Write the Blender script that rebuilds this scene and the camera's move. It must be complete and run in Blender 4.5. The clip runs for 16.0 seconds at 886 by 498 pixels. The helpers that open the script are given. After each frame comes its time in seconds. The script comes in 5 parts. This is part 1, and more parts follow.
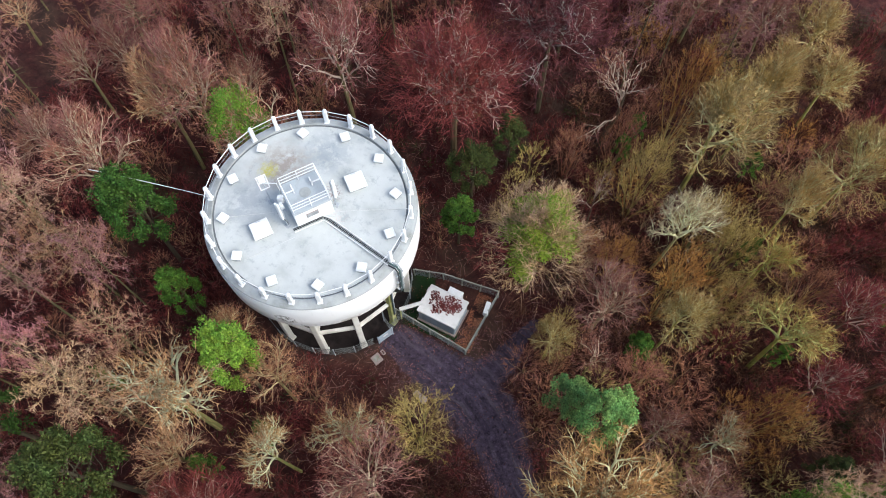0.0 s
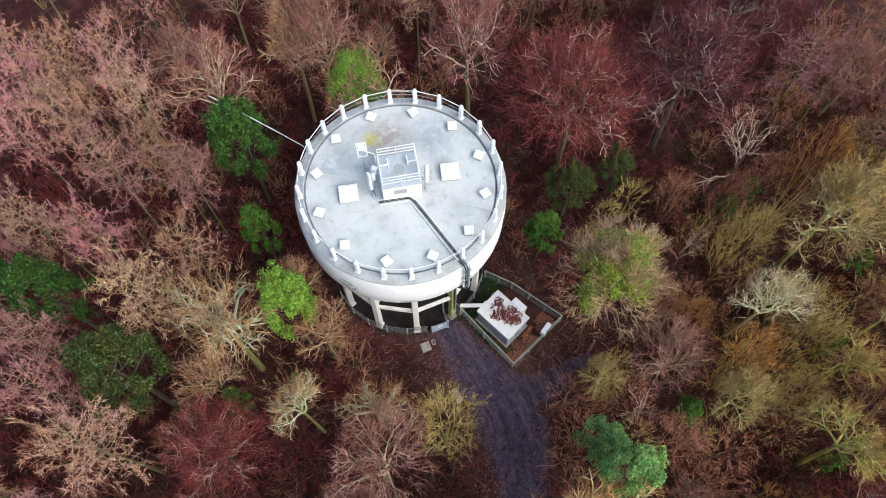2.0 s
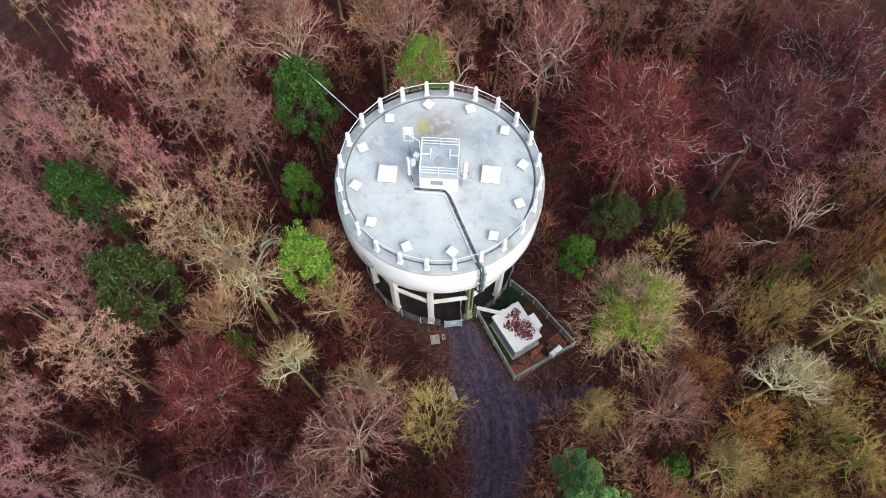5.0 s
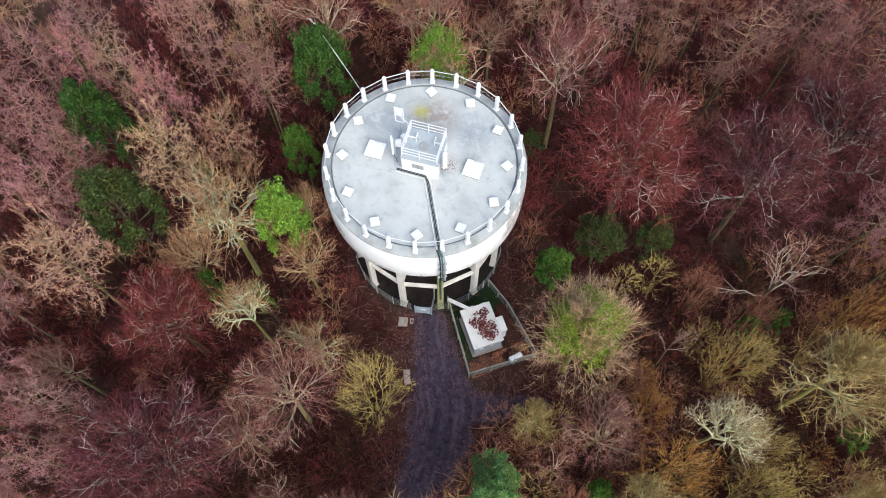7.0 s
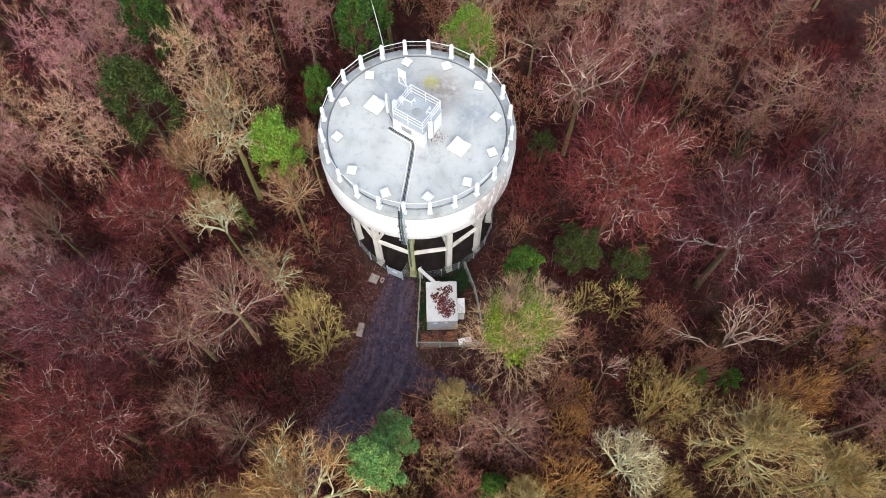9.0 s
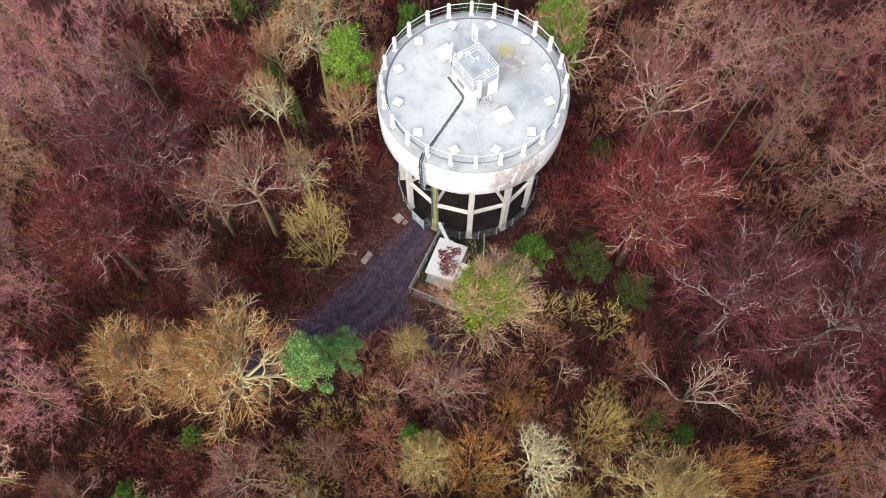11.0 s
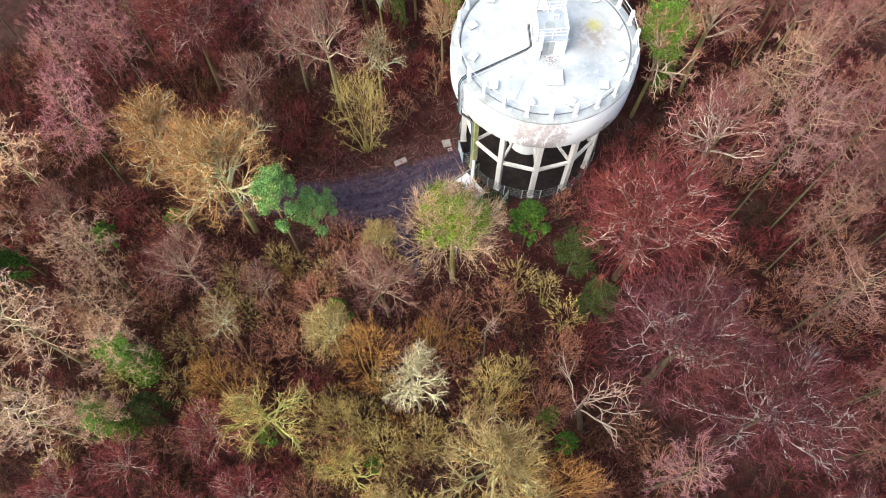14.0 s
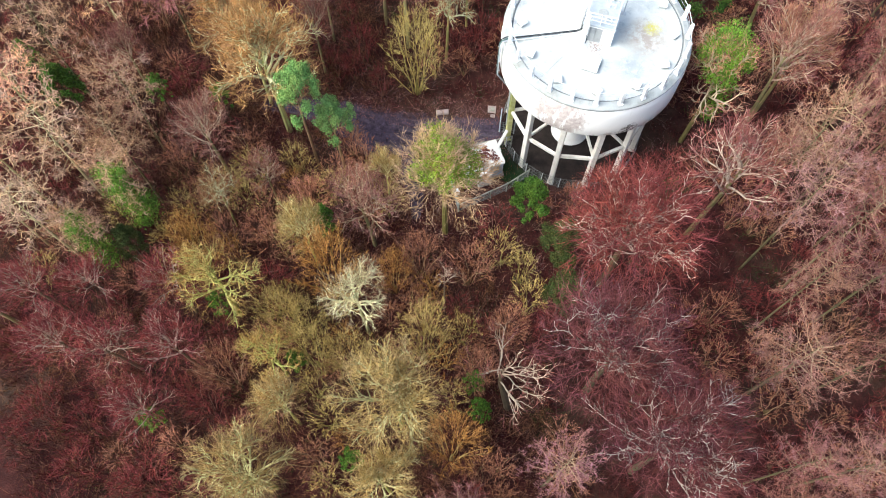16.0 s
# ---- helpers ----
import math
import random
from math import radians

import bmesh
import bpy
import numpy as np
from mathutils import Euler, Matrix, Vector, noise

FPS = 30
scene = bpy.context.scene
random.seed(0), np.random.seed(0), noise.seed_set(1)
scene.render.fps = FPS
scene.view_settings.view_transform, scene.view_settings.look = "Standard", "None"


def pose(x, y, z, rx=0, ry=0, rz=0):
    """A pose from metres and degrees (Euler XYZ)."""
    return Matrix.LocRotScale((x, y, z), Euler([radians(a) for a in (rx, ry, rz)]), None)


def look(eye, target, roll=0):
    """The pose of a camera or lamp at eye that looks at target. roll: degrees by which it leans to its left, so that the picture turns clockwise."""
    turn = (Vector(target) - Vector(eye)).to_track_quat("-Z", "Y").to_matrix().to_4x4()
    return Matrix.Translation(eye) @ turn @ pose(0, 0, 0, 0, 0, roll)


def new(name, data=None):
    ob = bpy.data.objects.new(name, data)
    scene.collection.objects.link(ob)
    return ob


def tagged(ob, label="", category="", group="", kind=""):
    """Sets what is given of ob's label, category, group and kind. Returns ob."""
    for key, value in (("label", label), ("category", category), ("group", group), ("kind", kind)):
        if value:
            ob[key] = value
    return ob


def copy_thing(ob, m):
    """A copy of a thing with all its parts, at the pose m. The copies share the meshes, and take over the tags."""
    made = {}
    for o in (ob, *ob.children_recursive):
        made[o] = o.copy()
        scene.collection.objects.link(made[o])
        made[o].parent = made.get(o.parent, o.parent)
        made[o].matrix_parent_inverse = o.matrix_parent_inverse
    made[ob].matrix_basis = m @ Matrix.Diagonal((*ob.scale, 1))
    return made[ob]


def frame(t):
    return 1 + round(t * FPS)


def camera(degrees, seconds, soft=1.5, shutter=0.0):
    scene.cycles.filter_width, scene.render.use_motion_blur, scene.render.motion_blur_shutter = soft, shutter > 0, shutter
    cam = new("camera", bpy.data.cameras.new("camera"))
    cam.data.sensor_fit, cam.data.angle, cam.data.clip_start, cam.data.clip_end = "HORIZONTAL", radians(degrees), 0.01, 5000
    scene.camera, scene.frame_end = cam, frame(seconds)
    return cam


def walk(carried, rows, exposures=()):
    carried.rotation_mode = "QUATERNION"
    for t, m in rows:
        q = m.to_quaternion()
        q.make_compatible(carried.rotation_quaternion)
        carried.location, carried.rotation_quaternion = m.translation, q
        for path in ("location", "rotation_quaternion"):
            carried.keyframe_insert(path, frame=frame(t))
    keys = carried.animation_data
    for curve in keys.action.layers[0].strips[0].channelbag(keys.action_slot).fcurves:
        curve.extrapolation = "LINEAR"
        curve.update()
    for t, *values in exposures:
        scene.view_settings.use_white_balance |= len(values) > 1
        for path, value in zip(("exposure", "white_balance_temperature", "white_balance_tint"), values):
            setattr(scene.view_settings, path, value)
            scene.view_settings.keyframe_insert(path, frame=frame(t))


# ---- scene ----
# ---------------- camera ----------------
cam = camera(62.1, 16.0, soft=1.0)
ROWS = [
    (0.0, 13.784, -13.734, 45.944, 23.794, -65.912, -0.353),
    (0.5, 13.927, -13.617, 45.870, 29.309, -65.865, -0.178),
    (1.0, 14.044, -13.560, 45.830, 34.240, -65.831, 0.095),
    (1.5, 14.164, -13.409, 45.942, 37.787, -65.975, -0.014),
    (2.0, 14.184, -13.178, 46.009, 40.310, -66.226, -0.099),
    (2.5, 14.238, -12.969, 46.075, 42.930, -66.416, -0.006),
    (3.0, 14.411, -12.829, 46.124, 45.214, -66.439, 0.066),
    (3.5, 14.647, -12.629, 46.131, 47.446, -66.449, 0.203),
    (4.0, 14.992, -12.347, 46.148, 49.606, -66.446, 0.277),
    (4.5, 15.454, -11.861, 46.197, 51.955, -66.521, 0.263),
    (5.0, 16.049, -11.202, 46.269, 54.525, -66.608, 0.196),
    (5.5, 16.794, -10.397, 46.352, 57.349, -66.638, 0.114),
    (6.0, 17.708, -9.476, 46.436, 60.462, -66.544, 0.052),
    (6.5, 18.704, -8.405, 46.512, 63.800, -66.388, 0.023),
    (7.0, 19.711, -7.112, 46.622, 67.349, -66.323, -0.147),
    (7.5, 20.702, -5.619, 46.718, 71.034, -66.297, -0.276),
    (8.0, 21.685, -4.001, 46.862, 75.137, -66.297, -0.456),
    (8.5, 22.580, -2.342, 47.012, 79.591, -66.374, -0.445),
    (9.0, 23.338, -0.754, 47.163, 84.526, -66.520, -0.195),
    (9.5, 23.996, 0.826, 47.282, 89.852, -66.661, 0.127),
    (10.0, 24.591, 2.460, 47.337, 95.479, -66.724, 0.355),
    (10.5, 25.159, 4.211, 47.295, 101.318, -66.636, 0.321),
    (11.0, 25.586, 6.047, 47.240, 107.173, -66.552, 0.135),
    (11.5, 25.919, 7.957, 47.113, 112.576, -66.343, 0.028),
    (12.0, 25.951, 9.876, 47.093, 117.896, -66.376, -0.013),
    (12.5, 25.803, 11.696, 47.169, 123.063, -66.504, 0.203),
    (13.0, 25.413, 13.513, 47.270, 127.903, -66.774, 0.222),
    (13.5, 25.047, 15.529, 47.144, 132.775, -66.577, 0.141),
    (14.0, 24.380, 17.456, 47.060, 137.667, -66.568, -0.119),
    (14.5, 23.612, 19.365, 46.896, 143.504, -66.417, -0.098),
    (15.0, 22.615, 21.241, 46.778, 149.297, -66.277, -0.157),
    (15.5, 21.330, 23.041, 46.669, 154.336, -66.197, -0.187),
    (16.0, 19.777, 24.734, 46.599, 158.708, -66.213, -0.156),
]
walk(cam, [(t, pose(x, y, z, 90 + pitch, 0, yaw) @ pose(0, 0, 0, 0, 0, roll)) for t, x, y, z, yaw, pitch, roll in ROWS],
     exposures=[(0.0, 0.50, 6050, 6), (3.5, 0.46, 6050, 6), (7.0, 0.42, 6080, 6), (11.0, 0.60, 6350, 9), (13.2, 0.85, 6320, 8), (16.0, 1.18, 6250, 3)])

# ---------------- overcast daylight ----------------
SUN_ELEVATION, SUN_TURN = 46.0, 90.0
world = bpy.data.worlds.new("overcast_sky")
scene.world = world
world.use_nodes = True
wn = world.node_tree.nodes
sky = wn.new("ShaderNodeTexSky")
sky.sky_type = "NISHITA"
sky.sun_disc = False
sky.sun_elevation = radians(SUN_ELEVATION)
sky.sun_rotation = radians(SUN_TURN)
sky.air_density, sky.dust_density, sky.ozone_density = 1.0, 4.0, 1.0
wn["Background"].inputs["Strength"].default_value = 0.15
world.node_tree.links.new(sky.outputs["Color"], wn["Background"].inputs["Color"])

sun_data = bpy.data.lights.new("sun", "SUN")
sun_data.energy, sun_data.angle, sun_data.color = 1.7, radians(50), (1.0, 0.97, 0.93)
sun = new("sun", sun_data)
a = radians(SUN_TURN)
sun.matrix_world = look((math.sin(a) * 60, math.cos(a) * 60, 60 * math.tan(radians(SUN_ELEVATION))), (0, 0, 0))


# ---------------- materials ----------------
class Mat:
    """A principled material with small helpers for its nodes."""

    def __init__(self, name, rough=0.8, metal=0.0, spec=0.3):
        self.m = bpy.data.materials.new(name)
        self.m.use_nodes = True
        self.nt = self.m.node_tree
        self.b = self.nt.nodes["Principled BSDF"]
        self.b.inputs["Roughness"].default_value = rough
        self.b.inputs["Metallic"].default_value = metal
        self.b.inputs["Specular IOR Level"].default_value = spec

    def node(self, kind, **props):
        n = self.nt.nodes.new(kind)
        for k, v in props.items():
            n.inputs[k].default_value = v
        return n

    def link(self, a, b):
        self.nt.links.new(a, b)

    def coords(self):
        return self.node("ShaderNodeTexCoord").outputs["Object"]

    def noise(self, scale, detail=4.0, rough=0.6, vec=None, stretch=None):
        n = self.node("ShaderNodeTexNoise")
        n.inputs["Scale"].default_value, n.inputs["Detail"].default_value, n.inputs["Roughness"].default_value = scale, detail, rough
        v = vec or self.coords()
        if stretch:
            mp = self.node("ShaderNodeMapping")
            mp.inputs["Scale"].default_value = stretch
            self.link(v, mp.inputs["Vector"])
            v = mp.outputs["Vector"]
        self.link(v, n.inputs["Vector"])
        return n.outputs["Fac"]

    def ramp(self, fac, *stops):
        r = self.node("ShaderNodeValToRGB")
        e = r.color_ramp.elements
        while len(e) < len(stops):
            e.new(0.5)
        for el, (p, c) in zip(e, stops):
            el.position, el.color = p, (*c, 1) if len(c) == 3 else c
        self.link(fac, r.inputs["Fac"])
        return r.outputs["Color"]

    def mask(self, fac, low, high):
        n = self.node("ShaderNodeMapRange")
        n.inputs["From Min"].default_value, n.inputs["From Max"].default_value = low, high
        self.link(fac, n.inputs["Value"])
        return n.outputs["Result"]

    def math(self, op, x, y):
        n = self.node("ShaderNodeMath")
        n.operation = op
        for i, v in enumerate((x, y)):
            if isinstance(v, (int, float)):
                n.inputs[i].default_value = v
            else:
                self.link(v, n.inputs[i])
        return n.outputs[0]

    def mix(self, fac, a, b, how="MIX"):
        n = self.node("ShaderNodeMix")
        n.data_type, n.blend_type = "RGBA", how
        for s, v in ((n.inputs[0], fac), (n.inputs[6], a), (n.inputs[7], b)):
            if isinstance(v, (int, float)):
                s.default_value = v
            elif isinstance(v, tuple):
                s.default_value = (*v, 1)
            else:
                self.link(v, s)
        return n.outputs[2]

    def spot(self, x, y, z, radius, soft, wobble=0.0, wob_scale=2.0):
        """A mask round a place in the object's own metres."""
        d = self.node("ShaderNodeVectorMath")
        d.operation = "DISTANCE"
        self.link(self.coords(), d.inputs[0])
        d.inputs[1].default_value = (x, y, z)
        v = d.outputs["Value"]
        if wobble:
            v = self.math("ADD", v, self.math("MULTIPLY", self.math("SUBTRACT", self.noise(wob_scale, 5), 0.5), wobble))
        return self.mask(v, radius + soft, radius)

    def colour(self, c):
        if isinstance(c, tuple):
            self.b.inputs["Base Color"].default_value = (*c, 1)
        else:
            self.link(c, self.b.inputs["Base Color"])
        return self

    def bump(self, fac, strength=0.3, distance=0.02):
        n = self.node("ShaderNodeBump")
        n.inputs["Strength"].default_value, n.inputs["Distance"].default_value = strength, distance
        self.link(fac, n.inputs["Height"])
        self.link(n.outputs["Normal"], self.b.inputs["Normal"])
        return self


def painted(name, base, dirt, scale=1.2, rough=0.7, amount=(0.5, 0.75)):
    k = Mat(name, rough)
    big, fine = k.noise(scale, 6), k.noise(scale * 14, 3)
    c = k.mix(k.mask(big, *amount), base, dirt)
    c = k.mix(k.mask(fine, 0.35, 0.9), c, tuple(v * 0.86 for v in base))
    k.colour(c).bump(fine, 0.2, 0.01)
    return k.m


def roof_concrete():
    k = Mat("roof_membrane", 0.75)
    c = k.ramp(k.noise(0.55, 7, 0.62), (0.30, (0.40, 0.42, 0.41)), (0.5, (0.51, 0.53, 0.52)), (0.72, (0.575, 0.595, 0.58)))
    c = k.mix(k.math("MULTIPLY", k.mask(k.noise(2.3, 8, 0.7), 0.54, 0.66), 0.55), c, (0.29, 0.32, 0.34))
    c = k.mix(k.math("MULTIPLY", k.mask(k.noise(30, 3), 0.5, 0.9), 0.3), c, (0.36, 0.37, 0.37))
    brown = k.math("MULTIPLY", k.spot(-2.5, 1.6, 11.0, 0.5, 1.5, 1.8, 1.6), k.mask(k.noise(2.2, 7, 0.7), 0.36, 0.54))
    c = k.mix(k.math("MULTIPLY", brown, 0.72), c, (0.25, 0.19, 0.15))
    blue = k.math("MULTIPLY", k.spot(-0.7, 3.4, 11.0, 0.4, 1.6, 1.6, 1.4), k.mask(k.noise(1.6, 8, 0.75), 0.42, 0.52))
    c = k.mix(k.math("MULTIPLY", blue, 0.5), c, (0.24, 0.28, 0.33))
    grey = k.math("MULTIPLY", k.spot(-3.4, -1.4, 11.0, 0.3, 1.6, 1.6, 1.2), k.mask(k.noise(1.5, 8, 0.75), 0.43, 0.53))
    c = k.mix(k.math("MULTIPLY", grey, 0.5), c, (0.27, 0.30, 0.34))
    moss = k.math("MULTIPLY", k.spot(-3.15, 1.1, 11.0, 0.12, 0.55, 0.7, 4.0), k.mask(k.noise(7, 5, 0.7), 0.36, 0.55))
    c = k.mix(moss, c, (0.46, 0.42, 0.08))
    red = k.math("MULTIPLY", k.spot(0.66, 1.15, 11.0, 0.15, 0.6, 0.7, 4.0), k.mask(k.noise(9, 5, 0.7), 0.48, 0.60))
    c = k.mix(red, c, (0.16, 0.05, 0.045))
    red2 = k.math("MULTIPLY", k.spot(1.7, -0.2, 11.0, 0.1, 0.7, 0.7, 4.0), k.mask(k.noise(6, 5, 0.7), 0.5, 0.64))
    c = k.mix(k.math("MULTIPLY", red2, 0.5), c, (0.60, 0.36, 0.32))
    k.colour(c).bump(k.noise(18, 4), 0.15, 0.01)
    return k.m


def tank_paint():
    k = Mat("tank_white_paint", 0.6)
    c = k.mix(k.mask(k.noise(0.8, 5), 0.5, 0.8), (0.90, 0.90, 0.885), (0.84, 0.84, 0.82))
    streak = k.noise(5.0, 5, 0.6, stretch=(1, 1, 0.12))
    c = k.mix(k.math("MULTIPLY", k.mask(streak, 0.58, 0.75), 0.25), c, (0.62, 0.61, 0.57))
    # flaked patch that shows the grey render, and smaller ones along the foot
    flakes = k.noise(1.7, 8, 0.7, stretch=(1.6, 1.6, 0.55))
    patch = k.math("MULTIPLY", k.spot(4.22, 3.95, 9.55, 1.45, 0.40, 1.0, 2.2), k.mask(flakes, 0.40, 0.48))
    bare = k.ramp(k.noise(4, 6, 0.7), (0.3, (0.36, 0.30, 0.29)), (0.55, (0.56, 0.50, 0.48)), (0.75, (0.74, 0.69, 0.67)))
    c = k.mix(patch, c, bare)
    # dark flaked marks where the paint has gone
    for mx, my, mz in ((1.15, -5.65, 9.12), (0.25, 5.76, 8.52)):
        mark = k.math("MULTIPLY", k.spot(mx, my, mz, 0.42, 0.22, 0.5, 3.0), k.mask(k.noise(5.0, 6, 0.75, stretch=(1, 1, 0.7)), 0.47, 0.54))
        c = k.mix(mark, c, k.ramp(k.noise(11, 5), (0.35, (0.06, 0.055, 0.05)), (0.65, (0.42, 0.40, 0.36))))
    low = k.mask(k.height(), 8.62, 8.22)
    foot = k.math("MULTIPLY", low, k.mask(k.noise(1.1, 7, 0.75), 0.51, 0.58))
    c = k.mix(k.math("MULTIPLY", foot, 0.9), c, k.ramp(k.noise(9, 5), (0.35, (0.10, 0.09, 0.07)), (0.65, (0.55, 0.50, 0.42))))
    k.colour(c).bump(k.noise(6, 5), 0.15, 0.02)
    return k.m


def _height(self):
    s = self.node("ShaderNodeSeparateXYZ")
    self.link(self.coords(), s.inputs[0])
    return s.outputs["Z"]


Mat.height = _height


def coloured(name, rough=0.85, low=0.6, high=1.35, scale=0.9, spec=0.15, warm=(1, 1, 1), cool=(1, 1, 1), own=""):
    """Bark, twigs and leaves: the thing's own colour, varied blade by blade and in patches."""
    k = Mat(name, rough, spec=spec)
    base = k.node("ShaderNodeObjectInfo").outputs["Color"]
    if own:
        tag = k.node("ShaderNodeAttribute")
        tag.attribute_type, tag.attribute_name = "OBJECT", own
        base = tag.outputs["Color"]
    isl = k.node("ShaderNodeNewGeometry").outputs["Random Per Island"]
    f = k.math("ADD", k.math("MULTIPLY", k.noise(scale, 3), 0.5), k.math("MULTIPLY", isl, 0.5))
    g = k.node("ShaderNodeMapRange")
    g.inputs["To Min"].default_value, g.inputs["To Max"].default_value = low, high
    g.inputs["From Min"].default_value, g.inputs["From Max"].default_value = 0.2, 0.8
    k.link(f, g.inputs["Value"])
    hue = k.mix(k.mask(k.noise(scale * 0.6, 3), 0.38, 0.62), warm, cool)
    c = k.node("ShaderNodeVectorMath")
    c.operation = "SCALE"
    k.link(k.mix(1.0, base, hue, "MULTIPLY"), c.inputs[0])
    k.link(g.outputs["Result"], c.inputs["Scale"])
    k.link(c.outputs["Vector"], k.b.inputs["Base Color"])
    return k.m


def ground_material():
    k = Mat("leaf_litter_and_mud", 0.9, spec=0.2)
    big, mid, fine = k.noise(0.16, 4), k.noise(1.3, 6, 0.7), k.noise(9, 5, 0.75)
    litter = k.ramp(mid, (0.30, (0.024, 0.007, 0.007)), (0.5, (0.052, 0.014, 0.013)), (0.70, (0.105, 0.034, 0.026)))
    litter = k.mix(k.mask(big, 0.45, 0.65), litter, k.ramp(mid, (0.3, (0.032, 0.018, 0.014)), (0.7, (0.085, 0.050, 0.032))))
    litter = k.mix(k.math("MULTIPLY", k.mask(fine, 0.55, 0.75), 0.6), litter, (0.15, 0.062, 0.042))
    mud = k.ramp(k.noise(2.2, 7, 0.75), (0.3, (0.027, 0.020, 0.034)), (0.55, (0.070, 0.052, 0.083)), (0.75, (0.14, 0.105, 0.155)))
    mud = k.mix(k.math("MULTIPLY", k.mask(k.noise(7, 6, 0.8), 0.55, 0.72), 0.6), mud, (0.20, 0.14, 0.155))
    mud = k.mix(k.math("MULTIPLY", k.mask(k.noise(3.5, 6, 0.8), 0.48, 0.38), 0.8), mud, (0.016, 0.012, 0.016))
    # tyre streaks that follow the track
    lane = k.node("ShaderNodeCombineXYZ")
    for axis, name, size in (("X", "across", 2.6), ("Y", "run", 0.22)):
        t = k.node("ShaderNodeAttribute")
        t.attribute_name = name
        k.link(k.math("MULTIPLY", t.outputs["Fac"], size), lane.inputs[axis])
    streak = k.noise(1.0, 5, 0.65, vec=lane.outputs["Vector"])
    mud = k.mix(k.math("MULTIPLY", k.mask(streak, 0.52, 0.66), 0.6), mud, (0.125, 0.105, 0.125))
    mud = k.mix(k.math("MULTIPLY", k.mask(streak, 0.46, 0.36), 0.65), mud, (0.022, 0.018, 0.026))
    at = k.node("ShaderNodeAttribute")
    at.attribute_name = "mud"
    edge = k.math("ADD", at.outputs["Fac"], k.math("MULTIPLY", k.math("SUBTRACT", k.noise(1.6, 7, 0.75), 0.5), 1.5))
    c = k.mix(k.mask(edge, 0.36, 0.64), litter, mud)
    am = k.node("ShaderNodeAttribute")
    am.attribute_name = "moss"
    medge = k.math("ADD", am.outputs["Fac"], k.math("MULTIPLY", k.math("SUBTRACT", k.noise(2.5, 6, 0.7), 0.5), 0.9))
    green = k.ramp(fine, (0.3, (0.007, 0.018, 0.007)), (0.7, (0.024, 0.06, 0.014)))
    c = k.mix(k.mask(medge, 0.42, 0.62), c, green)
    # dark earth under the tank, with the tank's shade painted into its colour
    shaded_soil = k.ramp(mid, (0.3, (0.012, 0.009, 0.009)), (0.7, (0.040, 0.030, 0.028)))
    c = k.mix(k.spot(0, 0, 0, 4.7, 0.8, 0.9, 1.5), c, shaded_soil)
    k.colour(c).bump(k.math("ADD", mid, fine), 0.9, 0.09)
    return k.m


M_ROOF, M_TANK = roof_concrete(), tank_paint()
M_COPING = painted("coping_weathered", (0.40, 0.42, 0.42), (0.23, 0.24, 0.22), 1.1, 0.8, (0.4, 0.66))
M_WHITE = painted("white_paint", (0.84, 0.85, 0.85), (0.72, 0.72, 0.70), 1.5)
M_COLUMN = painted("column_paint", (0.80, 0.78, 0.73), (0.55, 0.52, 0.45), 0.8, 0.75, (0.48, 0.75))
M_MOSSY = painted("mossy_paint", (0.62, 0.60, 0.34), (0.30, 0.34, 0.06), 1.0, 0.85, (0.32, 0.55))
M_SEAL = painted("dark_joint", (0.16, 0.17, 0.18), (0.10, 0.10, 0.10), 2.0)
M_STEEL = painted("galvanised_steel", (0.42, 0.45, 0.48), (0.30, 0.32, 0.33), 3.0, 0.45)
M_CABLE = painted("black_cable", (0.025, 0.03, 0.035), (0.05, 0.05, 0.055), 4.0, 0.5)
M_TEAL = painted("dark_green_steel", (0.08, 0.13, 0.13), (0.04, 0.06, 0.06), 3.0, 0.5)
M_DOOR = painted("grey_door_paint", (0.36, 0.38, 0.39), (0.26, 0.27, 0.27), 2.0, 0.6)
M_KIOSK = painted("blue_grey_cladding", (0.36, 0.42, 0.48), (0.26, 0.30, 0.33), 1.5, 0.6)
M_KROOF = painted("pale_kiosk_roof", (0.70, 0.70, 0.69), (0.50, 0.49, 0.47), 1.6, 0.7)
M_GATE = painted("pale_blue_gate", (0.40, 0.48, 0.56), (0.30, 0.34, 0.38), 3.0, 0.5)
M_FENCE = painted("weathered_fence_concrete", (0.36, 0.37, 0.33), (0.20, 0.22, 0.16), 2.0, 0.85, (0.4, 0.65))
M_WIRE = painted("dull_wire", (0.20, 0.22, 0.22), (0.12, 0.13, 0.12), 5.0, 0.5)
M_SLAB = painted("pale_slab", (0.37, 0.30, 0.28), (0.24, 0.19, 0.17), 2.5, 0.85)
M_BARK = coloured("bark", 0.9, 0.55, 1.4, 0.9, 0.1, (1.05, 1.0, 0.9), (0.95, 1.05, 0.9))
M_BOUGH = coloured("boughs", 0.9, 0.6, 1.4, 0.9, 0.1, (1.05, 1.0, 0.9), (0.95, 1.02, 0.95), "bough")
M_TWIG = coloured("twigs", 0.85, 0.5, 1.5, 0.8, 0.1, (1.08, 1.03, 0.9), (0.96, 0.93, 1.12))
M_LEAF = coloured("leaves", 0.6, 0.3, 1.7, 1.4, 0.12, (1.15, 1.0, 0.9), (0.85, 1.0, 1.0))
M_GROUND = ground_material()


